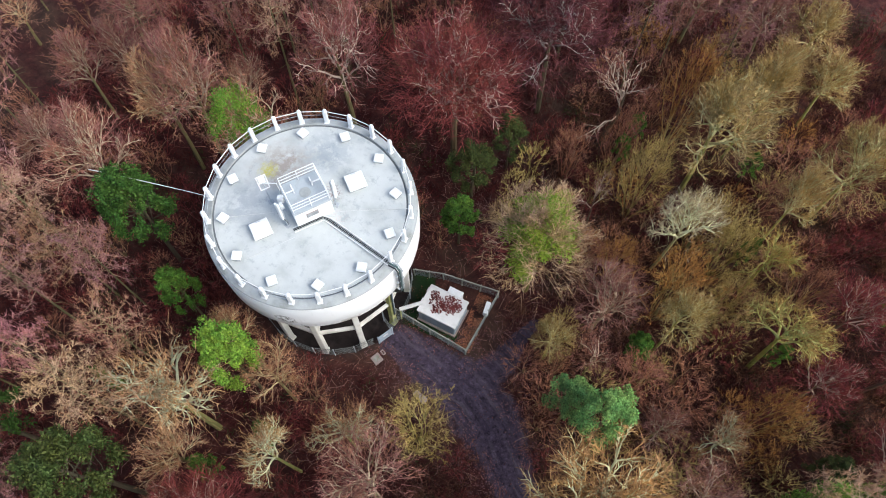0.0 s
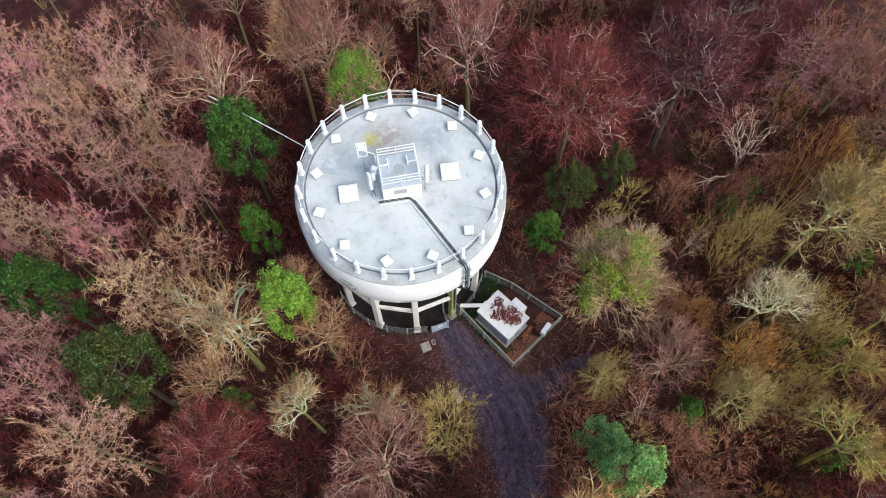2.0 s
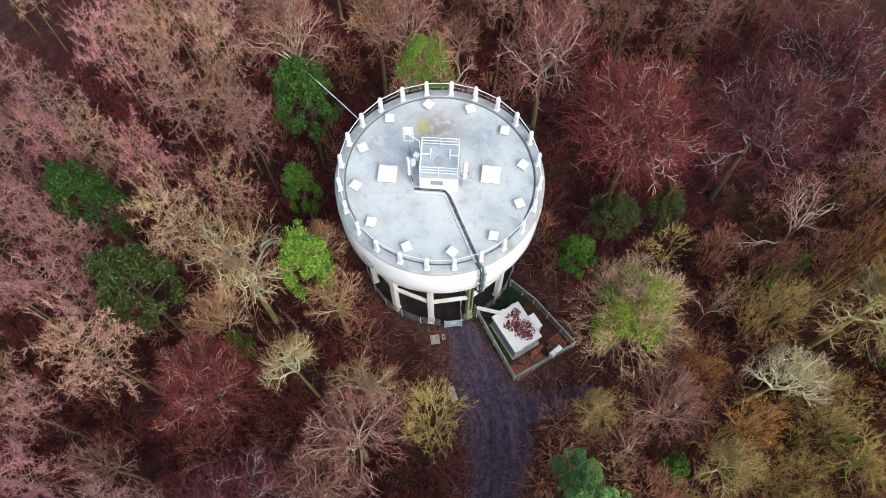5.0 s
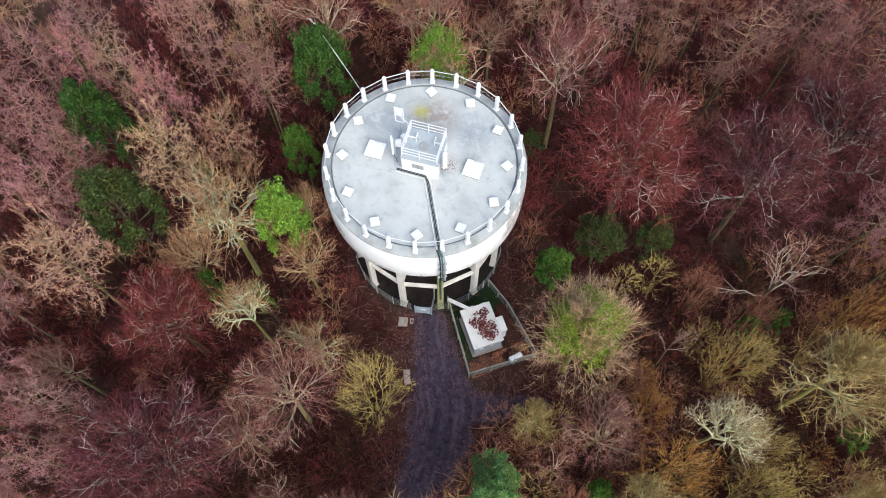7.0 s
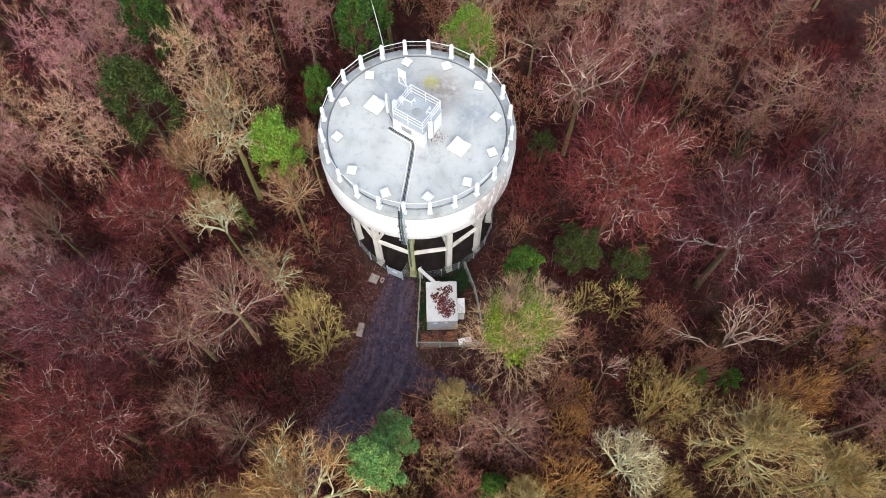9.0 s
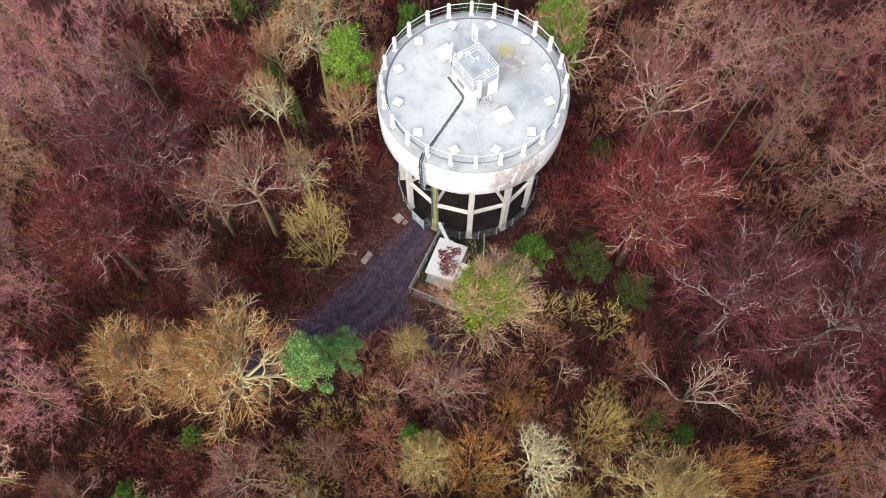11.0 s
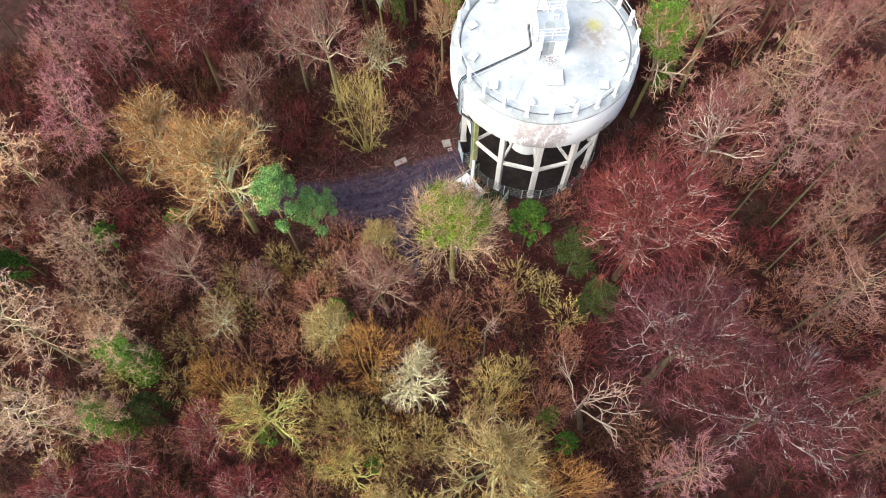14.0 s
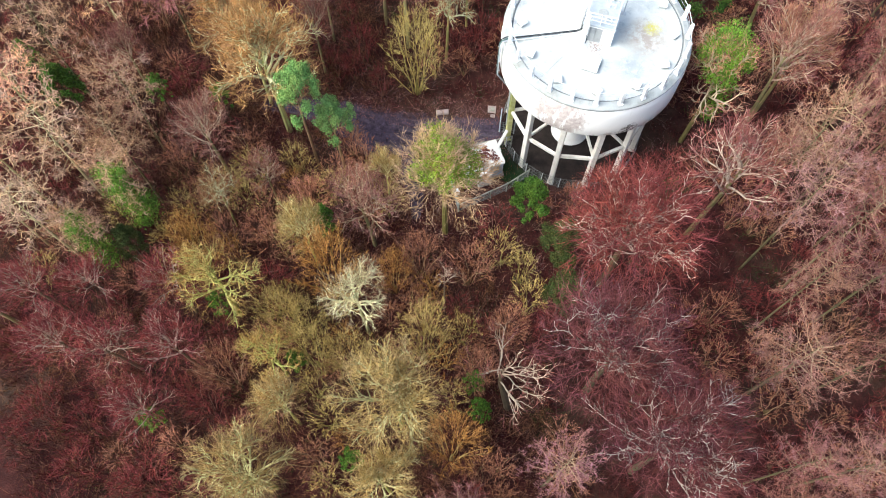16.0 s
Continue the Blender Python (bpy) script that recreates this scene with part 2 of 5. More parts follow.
# ---------------- mesh helpers ----------------
class Geo:
    """Collects vertices and faces for one mesh."""

    def __init__(self):
        self.v, self.f = [], []

    def add(self, verts, faces):
        n = len(self.v)
        self.v += [tuple(p) for p in verts]
        self.f += [tuple(i + n for i in q) for q in faces]
        return self

    def box(self, x, y, z, sx, sy, sz, turn=0.0, bevel=0.0):
        """A box by its centre and sizes; bevel chamfers its upright and top edges."""
        c, s = math.cos(turn), math.sin(turn)
        hx, hy, b = sx / 2, sy / 2, bevel
        ring = [(-hx + b, -hy), (hx - b, -hy), (hx, -hy + b), (hx, hy - b), (hx - b, hy), (-hx + b, hy), (-hx, hy - b), (-hx, -hy + b)] if b else [(-hx, -hy), (hx, -hy), (hx, hy), (-hx, hy)]
        n = len(ring)
        inner = [(px * (1 - b / hx), py * (1 - b / hy)) for px, py in ring]
        levels = [(ring, -sz / 2), (ring, sz / 2 - b), (inner, sz / 2)] if b else [(ring, -sz / 2), (ring, sz / 2)]
        vs = [(x + c * px - s * py, y + s * px + c * py, z + h) for loop, h in levels for px, py in loop]
        fs = [tuple(reversed(range(n))), tuple(range(n * (len(levels) - 1), n * len(levels)))]
        for k in range(len(levels) - 1):
            fs += [(k * n + i, k * n + (i + 1) % n, (k + 1) * n + (i + 1) % n, (k + 1) * n + i) for i in range(n)]
        return self.add(vs, fs)

    def tube(self, points, radii, n=6, cap=True):
        """A tapered tube along points."""
        pts = [Vector(p) for p in points]
        vs, fs = [], []
        side = None
        for i, p in enumerate(pts):
            d = (pts[min(i + 1, len(pts) - 1)] - pts[max(i - 1, 0)]).normalized()
            if side is None:
                side = d.cross(Vector((0.31, 0.17, 0.93)) if abs(d.z) < 0.9 else Vector((1, 0.2, 0))).normalized()
            else:
                side = (side - d * side.dot(d)).normalized()
            up = d.cross(side)
            r = radii[i] if isinstance(radii, (list, tuple)) else radii
            vs += [p + (side * math.cos(6.28318 * j / n) + up * math.sin(6.28318 * j / n)) * r for j in range(n)]
        for i in range(len(pts) - 1):
            fs += [(i * n + j, i * n + (j + 1) % n, (i + 1) * n + (j + 1) % n, (i + 1) * n + j) for j in range(n)]
        if cap:
            fs += [tuple(reversed(range(n))), tuple(range((len(pts) - 1) * n, len(pts) * n))]
        return self.add(vs, fs)

    def lathe(self, profile, n=96, closed=False):
        """A profile of (radius, z) turned round the z axis."""
        k = len(profile)
        vs = [(r * math.cos(6.2831853 * j / n), r * math.sin(6.2831853 * j / n), z) for r, z in profile for j in range(n)]
        fs = [(i * n + j, i * n + (j + 1) % n, ((i + 1) % k) * n + (j + 1) % n, ((i + 1) % k) * n + j) for i in range(k if closed else k - 1) for j in range(n)]
        return self.add(vs, fs)

    def mesh(self, name, material, smooth=False):
        me = bpy.data.meshes.new(name)
        me.from_pydata(self.v, [], self.f)
        me.materials.append(material)
        if smooth:
            me.polygons.foreach_set("use_smooth", [True] * len(me.polygons))
        me.update()
        return me


def part(name, geo, material, parent=None, label="", smooth=False):
    ob = new(name, geo.mesh(name, material, smooth) if isinstance(geo, Geo) else geo)
    ob.parent = parent
    return tagged(ob, label)


def thing(name, label, category, group="", kind=""):
    return tagged(new(name), label, category, group, kind)


def polar(r, degrees, z=0.0):
    return Vector((r * math.cos(radians(degrees)), r * math.sin(radians(degrees)), z))


# ---------------- ground ----------------
TRACK = [((4.6, -1.8), 1.0), ((8.0, -2.7), 1.5), ((11.0, -3.4), 2.1), ((13.3, -5.0), 1.9), ((15.6, -7.4), 1.3), ((18.0, -9.4), 0.8), ((20.5, -10.6), 0.4)]
SPUR = [((11.0, -2.6), 1.2), ((12.2, -0.8), 0.9), ((12.6, 1.2), 0.5), ((13.2, 2.6), 0.3)]


def along(px, py, line):
    """How far, in half-widths, points lie off a line, and their metres across and along it."""
    best, across, run, done = np.full(px.shape, 99.0), np.zeros(px.shape), np.zeros(px.shape), 0.0
    for ((ax, ay), wa), ((bx, by), wb) in zip(line, line[1:]):
        dx, dy = bx - ax, by - ay
        u = np.clip(((px - ax) * dx + (py - ay) * dy) / (dx * dx + dy * dy), 0, 1)
        d = np.hypot(px - ax - u * dx, py - ay - u * dy)
        q = d / (wa + u * (wb - wa))
        sign = np.sign((px - ax) * dy - (py - ay) * dx)
        across = np.where(q < best, d * sign, across)
        run = np.where(q < best, done + u * math.hypot(dx, dy), run)
        done += math.hypot(dx, dy)
        best = np.minimum(best, q)
    return best, across, run


def rise(px, py):
    """Height of the woodland floor: gentle humps, flat round the tower, ruts in the track."""
    r = np.hypot(px - 4, py)
    far = np.clip((r - 9) / 10, 0, 1)
    h = far * (0.22 * np.sin(px * 0.31 + 1.2) * np.cos(py * 0.27) + 0.12 * np.sin(px * 0.9 + py * 0.7))
    h = h + 0.03 * np.sin(px * 2.3 + 1.1 * np.sin(py * 1.9)) * np.cos(py * 2.7)
    q, off, _ = along(px, py, TRACK)
    on = np.clip(1.25 - q, 0, 1)
    ruts = -0.11 * np.exp(-((np.abs(off) - 0.75) / 0.2) ** 2) + 0.03 * np.sin(px * 5 + py * 4) * np.sin(py * 6)
    near = np.clip((r + 1.0 - 5) / 4, 0, 1)
    return h * (1 - 0.6 * on) + near * on * ruts


def build_ground():
    near = np.arange(-30, 45.01, 0.3)
    far_lo, far_hi = np.array([-900, -500, -250, -120, -70, -45]), np.array([60, 90, 140, 260, 500, 900])
    xs = np.concatenate([far_lo, near, far_hi])
    ys = np.concatenate([far_lo, np.arange(-35, 40.01, 0.3), far_hi])
    gx, gy = np.meshgrid(xs, ys)
    gx, gy = gx.ravel(), gy.ravel()
    gz = rise(gx, gy)
    nx, ny = len(xs), len(ys)
    i = np.arange(nx * ny).reshape(ny, nx)
    quads = np.stack([i[:-1, :-1], i[:-1, 1:], i[1:, 1:], i[1:, :-1]], -1).reshape(-1, 4)
    me = bpy.data.meshes.new("ground")
    me.from_pydata(np.stack([gx, gy, gz], -1).tolist(), [], quads.tolist())
    me.polygons.foreach_set("use_smooth", [True] * len(me.polygons))
    q = np.minimum(along(gx, gy, TRACK)[0], along(gx, gy, SPUR)[0])
    mud = np.clip(1.5 - q, 0, 1)
    moss = np.clip(1.8 - np.hypot((gx - 5.2) / 1.1, (gy - 1.3) / 1.35), 0, 1)
    moss = np.maximum(moss, np.clip(1.5 - np.abs(gy + 0.5) / 0.4, 0, 1) * ((gx > 5.0) & (gx < 8.8)))
    _, across, run = along(gx, gy, TRACK)
    for name, values in (("mud", mud * (1 - moss)), ("moss", moss), ("across", across), ("run", run)):
        me.attributes.new(name, "FLOAT", "POINT").data.foreach_set("value", values.astype(np.float32))
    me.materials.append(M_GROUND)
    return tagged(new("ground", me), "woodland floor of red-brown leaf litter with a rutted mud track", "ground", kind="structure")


build_ground()


# ---------------- water tower ----------------
ROOF, PHASE = 10.95, 2.7
TANK_R, TANK_FOOT = 5.78, 8.15
tower = thing("water_tower", "round white concrete water tower on twelve legs, paint flaking", "water tower")


M_COPING_PALE = painted("pale_strip", (0.62, 0.63, 0.62), (0.45, 0.46, 0.46), 2.0)


def build_tower():
    g = Geo().lathe([(5.66, ROOF - 0.22), (5.74, ROOF - 0.5), (5.80, ROOF - 1.0), (TANK_R, ROOF - 1.9), (5.77, TANK_FOOT + 0.08), (5.72, TANK_FOOT), (4.2, TANK_FOOT - 0.12), (1.0, TANK_FOOT - 0.2)], 128)
    part("tank_wall", g, M_TANK, tower, "white paint, flaked to bare render in a patch", True)
    g = Geo().lathe([(5.22, ROOF - 0.05), (5.22, ROOF + 0.04), (5.27, ROOF + 0.06), (5.60, ROOF - 0.02), (5.72, ROOF - 0.08), (5.75, ROOF - 0.13), (5.72, ROOF - 0.26), (5.60, ROOF - 0.28)], 128)
    part("coping", g, M_COPING, tower, "weathered grey coping ring")
    g = Geo().lathe([(5.215, ROOF - 0.03), (5.13, ROOF - 0.02)], 128)
    part("roof_joint", g, M_SEAL, tower, "dark sealed joint round the roof")
    g = Geo().lathe([(5.13, ROOF - 0.015), (4.0, ROOF + 0.02), (2.5, ROOF + 0.05), (1.0, ROOF + 0.07), (0.02, ROOF + 0.075)], 96)
    me = g.mesh("roof_deck", M_ROOF, True)
    part("roof_deck", me, None, tower, "pale blue-grey roof membrane with stains and yellow moss")

    # legs with wider heads, ring beams and spokes to the central shaft
    leg = Geo()
    leg.box(0, 0, 4.05, 0.36, 0.36, 8.2, 0, 0.03)
    leg.box(0, 0, 7.95, 0.46, 0.46, 0.3, 0, 0.03)
    leg.box(0, 0, 0.06, 0.46, 0.46, 0.16, 0, 0.03)
    plain, mossy = leg.mesh("leg", M_COLUMN), leg.mesh("leg", M_MOSSY)
    beam_length = 2 * 4.72 * math.sin(radians(15)) - 0.34
    beam = Geo().box(0, 0, 0, 0.2, beam_length, 0.24, 0, 0.02).mesh("ring_beam", M_COLUMN)
    spoke = Geo().box(0, 0, 0, 4.72 - 0.2 - 1.27, 0.17, 0.2, 0, 0.02).mesh("spoke_beam", M_COLUMN)
    for k in range(12):
        deg = PHASE + 15 + 30 * k
        ob = part("leg", mossy if k == 11 else plain, None, tower, "leg stained yellow-green with moss" if k == 11 else "")
        ob.matrix_basis = Matrix.Translation(polar(4.72, deg)) @ pose(0, 0, 0, 0, 0, deg)
        ob = part("ring_beam", beam, None, tower)
        ob.matrix_basis = Matrix.Translation(polar(4.72 * math.cos(radians(15)), deg + 15, 3.62)) @ pose(0, 0, 0, 0, 0, deg + 15)
        ob = part("spoke_beam", spoke, None, tower)
        ob.matrix_basis = Matrix.Translation(polar((4.52 + 1.27) / 2, deg, 3.62)) @ pose(0, 0, 0, 0, 0, deg)
    g = Geo().lathe([(1.38, 0.0), (1.38, 0.25), (1.27, 0.27), (1.27, 8.1)], 40)
    part("central_shaft", g, M_WHITE, tower, "white round access shaft", True)

    # parapet posts with rounded heads, and rails
    post = Geo().box(0, 0, 0.54, 0.20, 0.22, 1.08, 0, 0.025)
    post.tube([(0, 0, 1.05), (0, 0, 1.16), (0, 0, 1.22), (0, 0, 1.25)], [0.115, 0.115, 0.08, 0.03], 10)
    post.box(0, 0, 0.05, 0.28, 0.30, 0.14, 0, 0.02)
    post_mesh = post.mesh("parapet_post", M_WHITE)
    for k in range(24):
        ob = part("parapet_post", post_mesh, None, tower)
        ob.matrix_basis = Matrix.Translation(polar(5.42, PHASE + 15 * k, ROOF - 0.02)) @ pose(0, 0, 0, 0, 0, PHASE + 15 * k)
    for h, r in ((1.08, 0.022), (0.74, 0.011), (0.40, 0.011)):
        reach = 5.42 * math.sin(radians(7.5)) - 0.1
        rail = Geo().tube([(0, -reach, 0), (0, reach, 0)], r, 6).mesh("parapet_rail", M_WHITE if h > 1 else M_STEEL)
        for k in range(24):
            ob = part("parapet_rail", rail, None, tower)
            deg = PHASE + 7.5 + 15 * k
            ob.matrix_basis = Matrix.Translation(polar(5.42 * math.cos(radians(7.5)), deg, ROOF + h)) @ pose(0, 0, 0, 0, 0, deg)
    # lightning strips on the roof
    for (x0, y0), (x1, y1) in (((-4.1, -2.5), (-1.2, -0.8)), ((-1.7, -4.1), (0.1, -1.9)), ((1.6, 0.4), (5.05, 2.1))):
        d = Vector((x1 - x0, y1 - y0))
        g = Geo().box((x0 + x1) / 2, (y0 + y1) / 2, ROOF + 0.055, d.length, 0.03, 0.02, math.atan2(d.y, d.x))
        part("earth_strip", g, M_COPING_PALE, tower, "thin flat white strip across the roof")


build_tower()


def build_vents():
    cap = Geo().box(0, 0, 0.26, 0.52, 0.52, 0.10, 0, 0.03).mesh("cap", M_WHITE)
    neck = Geo().box(0, 0, 0.10, 0.42, 0.42, 0.24).mesh("neck", M_COPING)
    first = thing("roof_vent", "small square white capped vent on the tower roof", "roof vent", "vents round the tower roof")
    part("cap", cap, None, first)
    part("neck", neck, None, first, "grey neck")
    spin = random.Random(4)
    for k in range(12):
        m = Matrix.Translation(polar(4.6, PHASE + 30 * k, ROOF - 0.0)) @ pose(0, 0, 0, 0, 0, PHASE + 30 * k + 45 + spin.uniform(-6, 6))
        if k:
            copy_thing(first, m)
        else:
            first.matrix_basis = m


build_vents()


def build_hatches():
    first = thing("roof_hatch", "large square white hatch cover with a grey kerb", "roof hatch", "hatches on the tower roof")
    part("lid", Geo().box(0, 0, 0.27, 1.02, 1.02, 0.12, 0, 0.03), M_WHITE, first)
    part("kerb", Geo().box(0, 0, 0.10, 0.88, 0.88, 0.26), M_COPING, first, "grey concrete kerb")
    part("lifting_handle", Geo().tube([(-0.12, 0.4, 0.33), (-0.12, 0.4, 0.38), (0.12, 0.4, 0.38), (0.12, 0.4, 0.33)], 0.012, 5), M_STEEL, first)
    first.matrix_basis = pose(-1.68, -2.28, ROOF + 0.03, 0, 0, 50)
    copy_thing(first, pose(1.60, 2.26, ROOF + 0.03, 0, 0, 47))


build_hatches()


M_ROOF_SMALL = painted("hut_roof_felt", (0.44, 0.48, 0.51), (0.33, 0.36, 0.38), 2.0)


def build_hut():
    hut = thing("roof_hut", "small white access hut with grey double doors and a railed roof", "hut")
    hut.matrix_basis = pose(-0.05, 0.05, ROOF + 0.04, 0, 0, 51)
    lx, ly, h = 2.06, 1.86, 1.42
    w = Geo()
    # walls with thickness; the doorway in the +x wall
    t = 0.14
    w.box(0, -ly / 2 + t / 2, h / 2, lx, t, h)
    w.box(0, ly / 2 - t / 2, h / 2, lx, t, h)
    w.box(-lx / 2 + t / 2, 0, h / 2, t, ly - 2 * t, h)
    w.box(lx / 2 - t / 2, -ly / 2 + t + 0.12, h / 2, t, 0.24, h)
    w.box(lx / 2 - t / 2, ly / 2 - t - 0.27, h / 2, t, 0.54, h)
    w.box(lx / 2 - t / 2, -0.15, h - 0.07, t, 0.82, 0.14)
    part("hut_wall", w, M_WHITE, hut)
    part("hut_roof", Geo().box(0, 0, h + 0.05, lx + 0.1, ly + 0.1, 0.1, 0, 0.02), M_ROOF_SMALL, hut, "grey flat hut roof")
    for y in (-0.355, 0.055):
        d = part("door", Geo().box(lx / 2 - 0.10, y, 0.63, 0.05, 0.395, 1.24, 0, 0.008), M_DOOR, hut, "grey metal door leaf")
        part("door_handle", Geo().box(lx / 2 - 0.06, y + (0.14 if y < -0.1 else -0.14), 0.65, 0.03, 0.03, 0.14), M_STEEL, d)
    part("louvre_frame", Geo().box(-0.1, -ly / 2 - 0.01, 0.85, 0.66, 0.03, 0.36), M_SLAB, hut, "pale brown louvre panel")
    for k in range(5):
        part("louvre", Geo().box(-0.1, -ly / 2 - 0.035, 0.72 + 0.065 * k, 0.6, 0.03, 0.025), M_DOOR, hut)
    top = h + 0.1
    for x in (-lx / 2 + 0.05, 0.0, lx / 2 - 0.05):
        for y in (-ly / 2 + 0.05, 0.0, ly / 2 - 0.05):
            if x or y:
                part("rail_post", Geo().box(x, y, top + 0.42, 0.042, 0.042, 0.86), M_WHITE, hut)
    for z in (0.30, 0.58, 0.86):
        for y in (-ly / 2 + 0.05, ly / 2 - 0.05):
            part("guard_rail", Geo().box(0, y, top + z, lx - 0.06, 0.04, 0.035), M_WHITE, hut)
        for x in (-lx / 2 + 0.05, lx / 2 - 0.05):
            part("guard_rail", Geo().box(x, 0, top + z, 0.04, ly - 0.17, 0.035), M_WHITE, hut)
    # low frames standing on the hut roof
    for e in (-1, 1):
        part("equipment_frame", Geo().box(e * (lx / 2 - 0.30), 0.22, top + 0.30, 0.48, 0.06, 0.06).box(e * (lx / 2 - 0.52), 0.40, top + 0.30, 0.06, 0.36, 0.06).box(e * (lx / 2 - 0.52), 0.22, top + 0.13, 0.06, 0.06, 0.28).box(e * (lx / 2 - 0.52), 0.56, top + 0.13, 0.06, 0.06, 0.28), M_WHITE, hut)
    part("hut_roof_cover", Geo().lathe([(0.30, top), (0.30, top + 0.03), (0.22, top + 0.05), (0.01, top + 0.06)], 20), M_COPING, hut, "round grey cover plate")


build_hut()


def build_antennas():
    first = thing("panel_antenna", "slim white panel antenna on a pole beside the roof hut", "antenna", "antennas round the roof hut")
    part("pole", Geo().tube([(0, 0, 0), (0, 0, 2.55)], 0.04, 8), M_STEEL, first)
    part("foot_plate", Geo().box(0, 0, 0.02, 0.3, 0.3, 0.05), M_STEEL, first)
    part("panel", Geo().box(0.13, 0, 1.85, 0.12, 0.26, 1.55, 0, 0.03), M_WHITE, first, "white panel")
    part("bracket", Geo().box(0.05, 0, 1.35, 0.1, 0.08, 0.06), M_STEEL, first)
    part("bracket", Geo().box(0.05, 0, 2.3, 0.1, 0.08, 0.06), M_STEEL, first)
    part("feeder_cable", Geo().tube([(0.1, 0.05, 1.08), (0.04, 0.1, 0.8), (-0.03, 0.05, 0.4), (-0.05, 0.0, 0.05)], 0.022, 5), M_CABLE, first)
    spots = ((1.22, 0.66, 8.0), (-0.58, -1.44, 256.0))
    for k, (x, y, turn) in enumerate(spots):
        m = pose(x, y, ROOF + 0.04, 0, 0, turn)
        if k:
            copy_thing(first, m)
        else:
            first.matrix_basis = m
    box = thing("equipment_box", "small white equipment box on a pole by the hut", "equipment box", "boxes by the hut")
    part("body", Geo().box(0, 0, 1.35, 0.32, 0.26, 0.4, 0, 0.02), M_WHITE, box)
    part("stand", Geo().tube([(0, 0, 0), (0, 0, 1.2)], 0.035, 6), M_STEEL, box)
    box.matrix_basis = pose(-1.10, -0.72, ROOF + 0.04, 0, 0, 20)
    copy_thing(box, pose(-0.90, -1.12, ROOF + 0.04, 0, 0, 60))
    mast = thing("lattice_antenna", "open white tubular antenna frame on a thin mast", "antenna")
    part("mast", Geo().tube([(0, 0, 0), (0, 0, 2.9)], 0.03, 8), M_STEEL, mast)
    part("foot_plate", Geo().box(0, 0, 0.02, 0.3, 0.3, 0.05), M_STEEL, mast)
    for x in (-0.24, 0.24):
        part("frame_tube", Geo().tube([(x, -0.05, 1.55), (x, -0.05, 2.85)], 0.035, 6), M_WHITE, mast)
    for z in (1.56, 2.2, 2.84):
        part("frame_tube", Geo().tube([(-0.22, -0.05, z), (0.22, -0.05, z)], 0.03, 6), M_WHITE, mast)
    part("panel", Geo().box(0, -0.06, 2.55, 0.36, 0.05, 0.5, 0, 0.015), M_WHITE, mast, "small white panel")
    mast.matrix_basis = pose(-2.05, -0.56, ROOF + 0.04, 0, 0, 51)
    brace = thing("antenna_brace", "white tubular brace between hut and antenna", "brace")
    part("boom", Geo().tube([(-2.05, -0.62, 2.2), (-1.35, -0.35, 2.2), (-1.28, -0.32, 0.0)], 0.03, 6), M_WHITE, brace)
    brace.matrix_basis = pose(0, 0, ROOF + 0.04)


build_antennas()


def build_cables():
    tray = thing("cable_tray", "cable tray with black cables running from the hut over the parapet", "cable tray")
    z = ROOF + 0.16
    path = [(-0.10, -1.62), (0.95, -0.36), (1.30, -0.36), (5.05, -1.27), (5.35, -1.33)]
    for off, name, mat, r in ((0.0, "cable", M_CABLE, 0.026), (0.07, "cable", M_CABLE, 0.022), (-0.12, "tray_side", M_WHITE, 0.03), (0.18, "tray_side", M_WHITE, 0.03)):
        pts = []
        for i, (x, y) in enumerate(path):
            ax, ay = path[max(i - 1, 0)]
            bx, by = path[min(i + 1, len(path) - 1)]
            d = Vector((bx - ax, by - ay)).normalized()
            pts.append((x - d.y * off, y + d.x * off, z + (0.02 if name == "cable" else -0.02)))
        part(name, Geo().tube(pts, r, 6), mat, tray)
    for k in range(9):
        u = k / 8
        x, y = 1.4 + u * 3.5, -0.38 - u * 0.85
        part("tray_support", Geo().box(x, y, ROOF + 0.07, 0.06, 0.36, 0.14, math.atan2(-0.91, 3.75)), M_STEEL, tray)
    drop = thing("cable_riser", "dark cable riser clamped down the tank side to a leg", "cable riser")
    for k, (mat, name, r) in enumerate(((M_CABLE, "cable", 0.04), (M_TEAL, "conduit", 0.055), (M_STEEL, "conduit", 0.045))):
        o = (k - 1) * 0.13
        d = Vector((math.sin(radians(13)), math.cos(radians(13)), 0)) * o
        pts = [Vector((5.30, -1.32, ROOF + 0.17)) + d, Vector((5.72, -1.34, ROOF + 0.12)) + d, Vector((5.86, -1.36, ROOF - 0.2)) + d, Vector((5.86, -1.34, 7.95)) + d, Vector((5.05, -1.14, 6.5)) + d * 0.7, Vector((4.88, -1.07, 5.9)) + d * 0.5, Vector((4.86, -1.06, 1.9)) + d * 0.45]
        part(name, Geo().tube(pts, [r, r, r, r, r, r * 0.7, r * 0.5], 8), mat, drop)
    for zz in (10.3, 9.4, 8.5):
        part("clamp", Geo().box(5.83, -1.35, zz, 0.12, 0.5, 0.06, radians(-13)), M_STEEL, drop)
    duct = thing("overhead_cable_duct", "pale boxed cable duct from the leg to the kiosk", "cable duct")
    p, q = Vector((4.95, -0.62, 1.79)), Vector((6.15, 0.42, 1.79))
    d = q - p
    part("duct", Geo().box((p.x + q.x) / 2, (p.y + q.y) / 2, 1.79, d.length, 0.22, 0.14, math.atan2(d.y, d.x), 0.015), M_KROOF, duct)
    part("duct_support", Geo().tube([(5.0, -0.6, 0.0), (5.0, -0.6, 1.72)], 0.05, 6), M_MOSSY, duct)


build_cables()


